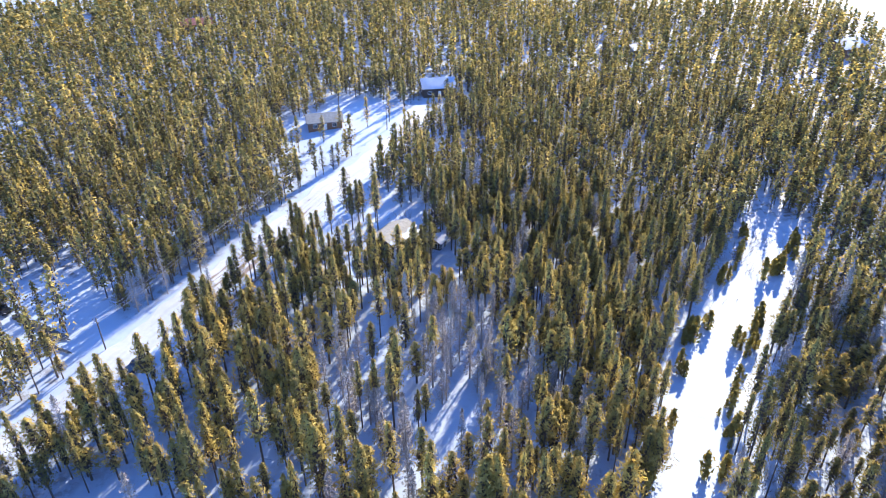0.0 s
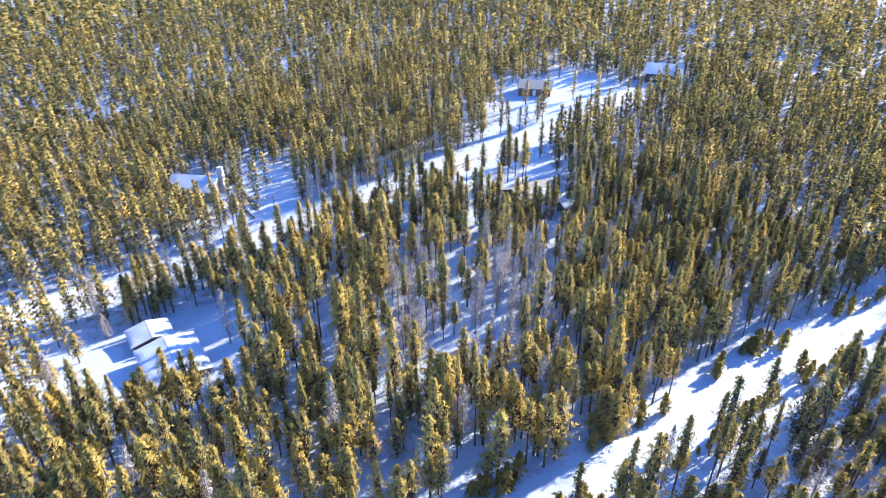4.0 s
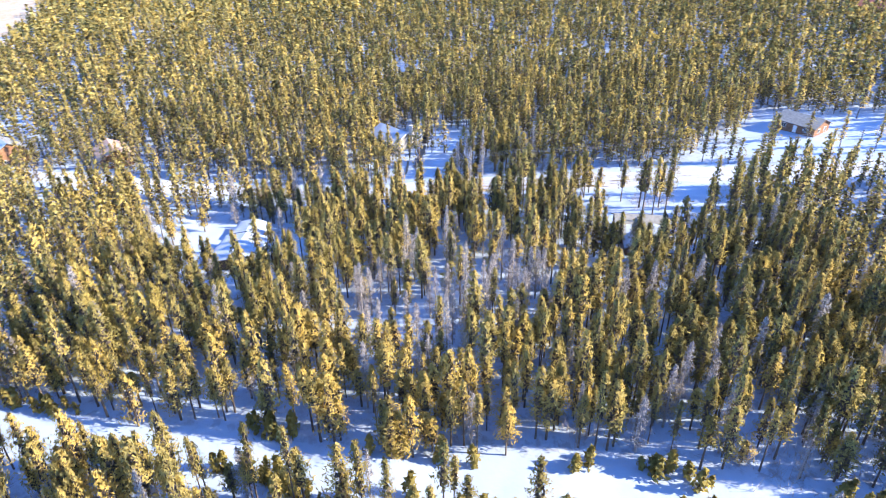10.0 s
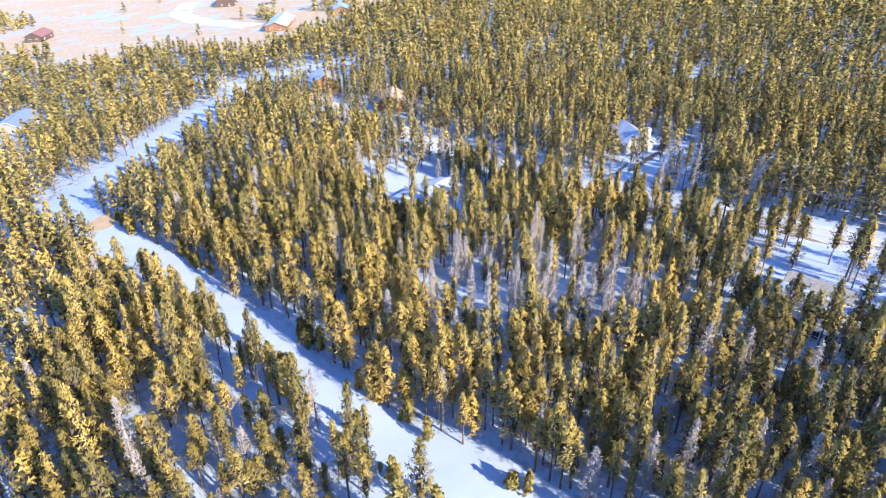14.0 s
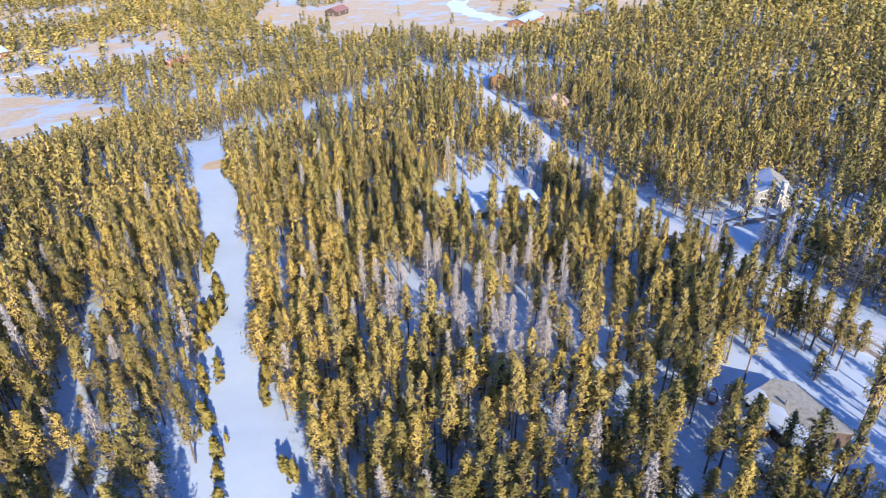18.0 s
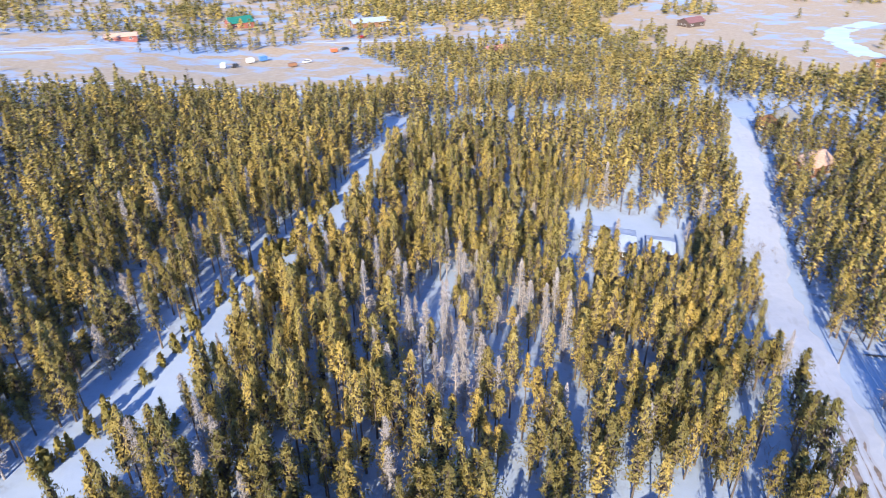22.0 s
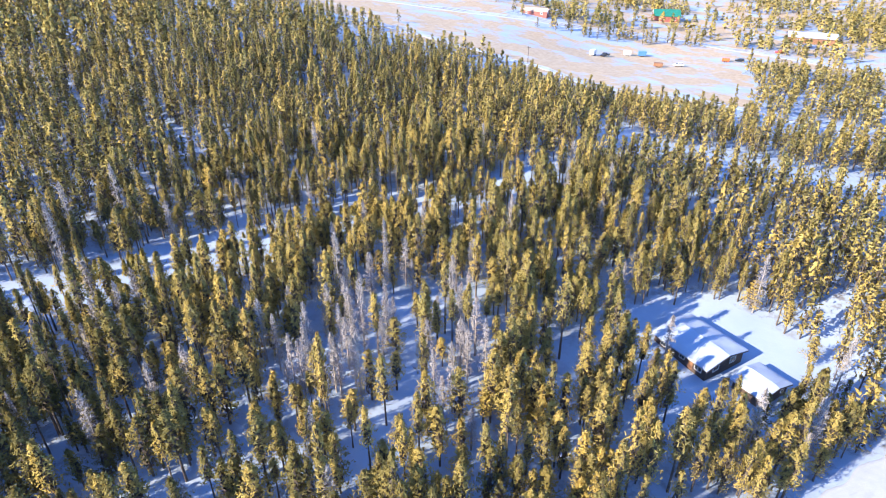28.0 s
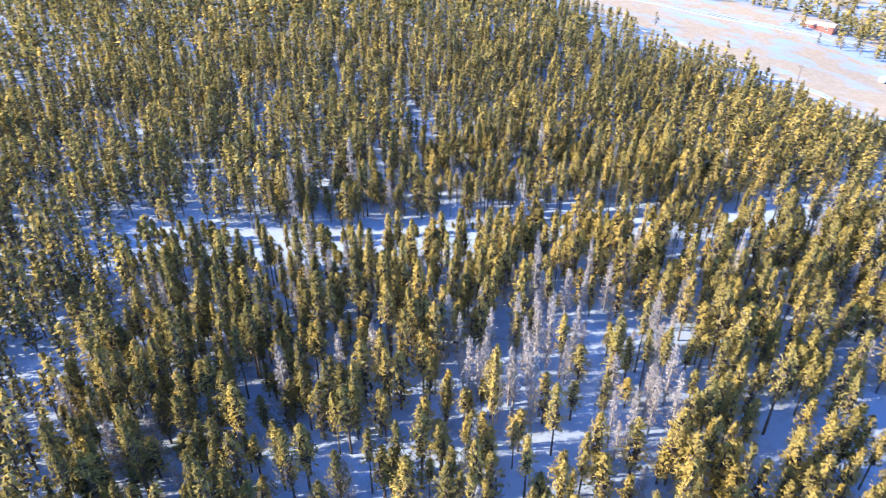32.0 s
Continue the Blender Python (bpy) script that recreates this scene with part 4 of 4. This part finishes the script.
# ---- along the road: power line, driveway, vehicles ----
def utility_pole(x, y, yaw, tall=7.4):
    z = at(x, y)
    ob = thing("utility_pole", "weathered wooden utility pole with a crossarm", "pole", pose(x, y, z, 0, 0, yaw), "poles of the power line")
    bm = bmesh.new()
    tube(bm, (0, 0, -0.4), (0, 0, tall), 0.15, 0.10, 10)
    part("pole", bm, BARK_AND_SHADE, ob)
    part("crossarm", boxed(-1.1, 1.1, 0.1, 0.2, tall - 0.7, tall - 0.56, bevel=0.01), BARK_AND_SHADE, ob)
    for u in (-1.0, 0.0, 1.0):
        bm = bmesh.new()
        tube(bm, (u, 0.15, tall - 0.56), (u, 0.15, tall - 0.36), 0.05, 0.035, 8)
        part("insulator", bm, METAL, ob)
    HOUSE_SPOTS.append((x, y, 1.4))
    c, s = math.cos(radians(yaw)), math.sin(radians(yaw))
    return [Vector((x + u * c - 0.15 * s, y + u * s + 0.15 * c, z + tall - 0.36)) for u in (-1.0, 0.0, 1.0)]


def cable(a, b, sag):
    cu = bpy.data.curves.new("power_cable", "CURVE")
    cu.dimensions, cu.bevel_depth, cu.bevel_resolution = "3D", 0.022, 1
    sp = cu.splines.new("POLY")
    sp.points.add(16)
    for i, p in enumerate(sp.points):
        t = i / 16
        q = a.lerp(b, t)
        p.co = (q.x, q.y, q.z - sag * 4 * t * (1 - t), 1)
    cu.materials.append(WIRE)
    tagged(new("power_cable", cu), "thin sagging overhead power cable between poles", "cable", "cables of the power line")


POLES = ((-141.1, -82.6), (-111.5, -39.4), (-88.8, -0.1), (-64.1, 24.1), (-52.3, 47.9), (-38.8, 80.5), (-13.2, 126), (-14.2, 153.1))
heads = []
for i, (px, py) in enumerate(POLES):
    qx, qy = POLES[min(i + 1, len(POLES) - 1)]
    ox, oy = POLES[max(i - 1, 0)]
    heads.append(utility_pole(px, py, math.degrees(math.atan2(qy - oy, qx - ox)) + 90))
for a, b in zip(heads[:-1], heads[1:]):
    for u, v in zip(a, b):
        cable(u, v, 0.7)


ASPHALT = plain("wet bare asphalt", [(0.3, (0.025, 0.026, 0.03)), (0.7, (0.06, 0.06, 0.065))], 1.5, 0.45)


def rut_strip(name, points, half, label, mat=ASPHALT, category="driveway"):
    line = smooth_line(points, 10)
    t = np.gradient(line, axis=0)
    nrm = np.stack([-t[:, 1], t[:, 0]], 1) / np.linalg.norm(t, axis=1)[:, None]
    n = len(line)
    i = np.arange(n)
    w = half * (0.75 + 0.35 * np.sin(i * 1.1) * np.sin(i * 0.37 + 1)) * np.clip(np.minimum(i, n - 1 - i) / 3.0, 0.15, 1)
    l, r = line + nrm * w[:, None], line - nrm * w[:, None]
    v = np.vstack([np.c_[l, land(l[:, 0], l[:, 1]) + 0.24], np.c_[r, land(r[:, 0], r[:, 1]) + 0.24]])
    tris = np.concatenate([np.stack([i[:-1], i[1:] + n, i[1:]], 1), np.stack([i[:-1], i[:-1] + n, i[1:] + n], 1)])
    tagged(new(name, mesh_from(name, v, tris, [mat])), label, category, kind="structure")


rut_strip("driveway_rut", ((-88, 36.5), (-83, 33.4), (-78, 30.4), (-72, 27.1)), 1.1, "strip of bare black asphalt where the driveway has thawed")
rut_strip("driveway_rut", ((-79, 27.4), (-74.5, 25.4), (-70, 23.2)), 0.45, "thin strip of bare black asphalt in the snow")
MUD = plain("thawed brown road dirt", [(0.3, (0.13, 0.10, 0.085)), (0.7, (0.27, 0.215, 0.18))], 1.4, 0.8)
rut_strip("road_rut", ((-51.2, 33.6), (-48.4, 36.4), (-46.4, 39.5), (-43, 45.4), (-40.7, 51), (-38, 55.6), (-33, 64)), 0.8, "ragged brown wheel rut thawed through the packed snow", MUD, "road")
rut_strip("road_rut", ((-42.6, 37.6), (-41, 39.8), (-38.1, 45.4), (-36.3, 50.4), (-33.5, 56)), 0.6, "narrow brown rut along the road's edge", MUD, "road")
rut_strip("road_rut", ((-53.4, 30.2), (-52, 32.4), (-50.6, 34.8)), 0.7, "patch of bare brown dirt in the packed snow", MUD, "road")


def vehicle(name, label, x, y, yaw, colour, L=4.6, Wd=1.85, H=1.7, kind="suv"):
    """A parked car, nose along its own x."""
    ob = thing(name, label, "car", pose(x, y, at(x, y, 0.17), 0, 0, yaw))
    hl = L / 2
    if kind == "pickup":
        prof = ((-hl, 0.45), (-hl, 1.0), (-hl * 0.2, 1.02), (-hl * 0.12, H), (hl * 0.28, H), (hl * 0.48, 1.08), (hl, 0.98), (hl, 0.42))
    else:
        prof = ((-hl, 0.45), (-hl, 1.05), (-hl * 0.86, H * 0.97), (-hl * 0.2, H), (hl * 0.2, H * 0.98), (hl * 0.46, 1.06), (hl * 0.96, 0.94), (hl, 0.42))
    bm = bmesh.new()
    tuck = lambda z: 0.0 if z < 1.1 else 0.16
    a = [bm.verts.new((u, -Wd / 2 + tuck(w), w)) for u, w in prof]
    b = [bm.verts.new((u, Wd / 2 - tuck(w), w)) for u, w in prof]
    bm.faces.new(a)
    bm.faces.new(b[::-1])
    for i in range(len(prof)):
        j = (i + 1) % len(prof)
        bm.faces.new((a[i], b[i], b[j], a[j]))
    bmesh.ops.bevel(bm, geom=bm.edges[:], offset=0.05, segments=2, affect="EDGES")
    body = part("body", bm, colour, ob)
    cab0, cab1 = (-hl * 0.1, hl * 0.25) if kind == "pickup" else (-hl * 0.8, hl * 0.18)
    for s in (-1, 1):
        y0, y1 = sorted((s * (Wd / 2 - 0.13), s * (Wd / 2 - 0.06)))
        part("side_window", boxed(cab0, cab1, y0, y1, 1.14, H - 0.14), GLASS, body, "dark tinted glass")
    bm = bmesh.new()
    w0, w1 = Wd / 2 - 0.2, Wd / 2 - 0.26
    x0, x1 = hl * 0.47, hl * 0.22
    v = [bm.verts.new(p) for p in ((x0, -w0, 1.12), (x0, w0, 1.12), (x1 + 0.04, w1, H - 0.08), (x1 + 0.04, -w1, H - 0.08))]
    bm.faces.new(v)
    bmesh.ops.solidify(bm, geom=bm.faces[:], thickness=-0.03)
    part("windscreen", bm, GLASS, body, "dark windscreen")
    for u in (-hl * 0.6, hl * 0.6):
        for s in (-1, 1):
            bm = bmesh.new()
            y0, y1 = sorted((s * (Wd / 2 - 0.22), s * (Wd / 2 + 0.02)))
            tube(bm, (u, y0, 0.34), (u, y1, 0.34), 0.34, 0.34, 16)
            tyre = part("wheel", bm, RUBBER, ob, "black tyre")
            bm = bmesh.new()
            y2 = s * (Wd / 2 + 0.03)
            tube(bm, (u, min(y2, s * (Wd / 2 - 0.05)), 0.34), (u, max(y2, s * (Wd / 2 - 0.05)), 0.34), 0.2, 0.2, 12)
            part("rim", bm, METAL, tyre, "grey metal rim")
    for s in (-1, 1):
        part("headlight", boxed(hl - 0.06, hl + 0.02, s * 0.62 - 0.16, s * 0.62 + 0.16, 0.68, 0.84, bevel=0.02), TRIM, ob, "clear headlight")
        part("tail_light", boxed(-hl - 0.02, -hl + 0.05, s * 0.72 - 0.1, s * 0.72 + 0.1, 0.75, 0.98, bevel=0.02), RED_LAMP, ob, "red tail light")
    return ob


RED_LAMP = paint("red lamp glass", (0.4, 0.02, 0.02))
NAVY = paint("dark blue car paint", (0.03, 0.045, 0.08))
WHITE_PAINT = paint("white car paint", (0.7, 0.7, 0.7))
RED_PAINT = paint("red car paint", (0.45, 0.03, 0.03))
BLUE_PAINT = paint("blue tarp", (0.08, 0.22, 0.5))
ORANGE_PAINT = paint("orange machine paint", (0.6, 0.16, 0.05))
BLACK_PAINT = paint("black car paint", (0.02, 0.02, 0.023))
vehicle("pickup_truck", "dark blue pickup truck standing on the snowy road", -55.7, 18.6, 236, NAVY, L=5.2, Wd=1.95, H=1.8, kind="pickup")
vehicle("parked_suv", "black suv parked on the thawed driveway", -90.8, 37.9, 330, BLACK_PAINT, L=4.8, Wd=1.95, H=1.8)
vehicle("valley_car", "red car beside the valley road", -38.7, -326.9, 10, RED_PAINT)
vehicle("white_car", "white car parked in the dirt field", 1.2, -254.9, 30, WHITE_PAINT)
vehicle("black_truck", "black pickup parked in the dirt field", 36.6, -252, 70, BLACK_PAINT, L=5.4, Wd=2.0, H=1.85, kind="pickup")
vehicle("dark_car", "dark car at the edge of the field", -22.8, -287.8, 5, BLACK_PAINT)
vehicle("far_dark_car", "dark car parked by the trees", -78, -276.5, 20, NAVY)


def trailer(name, label, x, y, yaw, mat, L=6.0, Wd=2.3, H=2.3):
    ob = thing(name, label, "trailer", pose(x, y, at(x, y), 0, 0, yaw))
    part("body", boxed(-L / 2, L / 2, -Wd / 2, Wd / 2, 0.5, 0.5 + H, bevel=0.12), mat, ob)
    for u in (-0.5, 0.5):
        for s in (-1, 1):
            bm = bmesh.new()
            y0, y1 = sorted((s * (Wd / 2 - 0.25), s * (Wd / 2 + 0.02)))
            tube(bm, (u, y0, 0.32), (u, y1, 0.32), 0.32, 0.32, 12)
            part("wheel", bm, RUBBER, ob, "black tyre")
    bm = bmesh.new()
    tube(bm, (L / 2 - 0.1, 0, 0.55), (L / 2 + 1.2, 0, 0.5), 0.06, 0.05, 8)
    part("drawbar", bm, METAL, ob)
    return ob


trailer("white_trailer", "white box trailer in the dirt field", 42, -248.7, 80, WHITE_PAINT, L=3.4)
trailer("blue_trailer", "blue-covered trailer in the dirt field", 22.6, -270.8, 25, BLUE_PAINT, L=4.0)
trailer("grey_trailer", "pale camper trailer beside the blue one", 29.3, -267.1, 25, WHITE_PAINT, L=3.6)
trailer("rusty_trailer", "rusty brown trailer on bare soil", 8.9, -246.1, 10, BROWN_WALL, L=4.2, H=1.6)
trailer("orange_trailer", "orange machine trailer in the field", -16.5, -284.5, 15, ORANGE_PAINT, L=3.6, H=1.7)
trailer("blue_camper", "pale blue camper near the trees", -53.2, -277.5, 20, BLUE_PAINT, L=4.2)
utility_pole(52.9, -188.8, 20)


def sled(x, y, yaw):
    """An upturned open boat on the snow beside the cabin."""
    ob = thing("rowing_boat", "small red and white boat lying on the snow", "boat", pose(x, y, at(x, y, 0.05), 0, 0, yaw))
    bm = bmesh.new()
    rows = []
    for i in range(11):
        u = i / 10
        w = 0.72 * math.sin(math.pi * min(1.0, 0.25 + 0.75 * (1 - u))) ** 0.6 * (1 if u < 0.95 else 0.2)
        h = 0.55 + 0.15 * u
        rows.append([bm.verts.new((-1.8 + 3.6 * u, w * math.cos(a), 0.55 - h * math.sin(a) * 0.75 + 0.1)) for a in (0, 0.5, 1.1, math.pi / 2, math.pi - 1.1, math.pi - 0.5, math.pi)])
    for a, b in zip(rows[:-1], rows[1:]):
        for i in range(6):
            bm.faces.new((a[i], a[i + 1], b[i + 1], b[i]))
    bm.faces.new(rows[0])
    bmesh.ops.solidify(bm, geom=bm.faces[:], thickness=0.04)
    part("hull", bm, RED_WALL, ob, "faded red hull")
    part("thwart", boxed(-0.7, -0.4, -0.62, 0.62, 0.42, 0.47), TRIM, ob, "white seat board")
    part("snow_cover", boxed(-1.5, 1.1, -0.5, 0.5, 0.2, 0.46, bevel=0.1), ROOF_SNOW, ob, "snow lying inside")


sled(-8.7, 43.3, 12)


# ---- young pines and bare brush along the swath ----
def saplings():
    rng = np.random.RandomState(7)
    line = smooth_line(SWATH, 24)
    t = np.gradient(line, axis=0)
    nrm = np.stack([-t[:, 1], t[:, 0]], 1) / np.linalg.norm(t, axis=1)[:, None]
    wood = [mesh_from("trunk", V, T, [BARK_AND_SHADE]) for V, T, N, M, A in YOUNG]
    leaf = [crown_mesh(N, M, A, SPRUCE) for V, T, N, M, A in YOUNG]
    made = 0
    for i in range(0, len(line)):
        for off, share in ((-5.4, 0.5), (-4.6, 0.3), (2.6, 0.25), (3.4, 0.45), (4.2, 0.45)):
            clump = math.sin(i * 0.19 + off) + 0.6 * math.sin(i * 0.47 + 2 * off)
            if clump < (0.25 if off < 0 else -0.2) or rng.rand() > share or line[i][1] > 48 or (off > 0 and line[i][1] < -50):
                continue
            p = line[i] + nrm[i] * (off + rng.uniform(-1.0, 1.0)) + rng.uniform(-0.5, 0.5, 2)
            sz = rng.uniform(0.45, 1.4)
            k = int(rng.randint(len(YOUNG)))
            m = Matrix.LocRotScale((p[0], p[1], at(p[0], p[1], -0.05)), Euler((0, 0, rng.uniform(0, 6.28))), (sz, sz, sz * rng.uniform(0.85, 1.25)))
            tree = thing("young_pine", "young yellow-green pine growing in the snowy swath" if sz > 0.9 else "small pine sapling poking out of the snow", "tree", m, "young pines of the swath")
            for nm, me in (("trunk", wood[k]), ("crown", leaf[k])):
                o = new(nm, me)
                o.parent = tree
            made += 1
    return made


def brush():
    rng = np.random.RandomState(11)
    V, T = [], []
    spots = [(-22, 64, 4), (-18, 68, 3), (-8, 68, 3), (59, 39, 9), (50, 30, 6), (71, 46, 7), (-42, 26, 5), (-36, 37, 4), (43, -19, 4), (16, 53, 5), (-80, -16, 5), (34, 9, 4), (25, -6, 3)]
    for cx, cy, rad in spots:
        for _ in range(int(rad * 9)):
            x, y = cx + rng.normal(0, rad * 0.5), cy + rng.normal(0, rad * 0.5)
            z = at(x, y)
            h = rng.uniform(0.8, 2.6)
            for _ in range(3):
                d = rng.normal(0, 0.3, 2)
                add_tube(V, T, (x, y, z - 0.1), (x + d[0] * h, y + d[1] * h, z + h * rng.uniform(0.6, 1)), 0.03, 0.008, 3)
    me = mesh_from("bare_brush", np.array(V), np.array(T), [DEADWOOD])
    tagged(new("bare_brush", me), "bare grey-brown brush and shoots in the snow", "brush", kind="stuff")


def fallen_log(x, y, yaw, length=3.6):
    """A dark snapped trunk lying in the snow, with a root stub and broken limbs."""
    ob = thing("fallen_log", "dark fallen pine log lying on the snowy swath", "log", pose(x, y, at(x, y, 0.3), 0, 0, yaw))
    bm = bmesh.new()
    knots = [(-length / 2, 0, 0.0), (-length / 6, 0.06, 0.03), (length / 5, -0.05, 0.02), (length / 2, 0.08, 0.1)]
    for (a, b), (r0, r1) in zip(zip(knots[:-1], knots[1:]), ((0.36, 0.31), (0.31, 0.26), (0.26, 0.17))):
        tube(bm, a, b, r0, r1, 10)
    part("trunk", bm, BARK_AND_SHADE, ob)
    bm = bmesh.new()
    for k in range(6):
        an = math.tau * k / 6 + 0.3
        tube(bm, (-length / 2 + 0.1, 0, 0), (-length / 2 - 0.3, 0.55 * math.cos(an), 0.3 + 0.4 * math.sin(an)), 0.1, 0.03, 6)
    part("root_stub", bm, BARK_AND_SHADE, ob, "splayed dark root stub")
    for u, v, w in ((-0.4, 0.7, 0.5), (0.5, -0.6, 0.6), (1.1, 0.5, 0.45)):
        bm = bmesh.new()
        tube(bm, (u, 0, 0.1), (u + 0.35, v, w), 0.06, 0.015, 6)
        part("broken_limb", bm, DEADWOOD, ob, "broken grey limb")


fallen_log(65.2, 0.7, 27)
saplings()
brush()
forest()
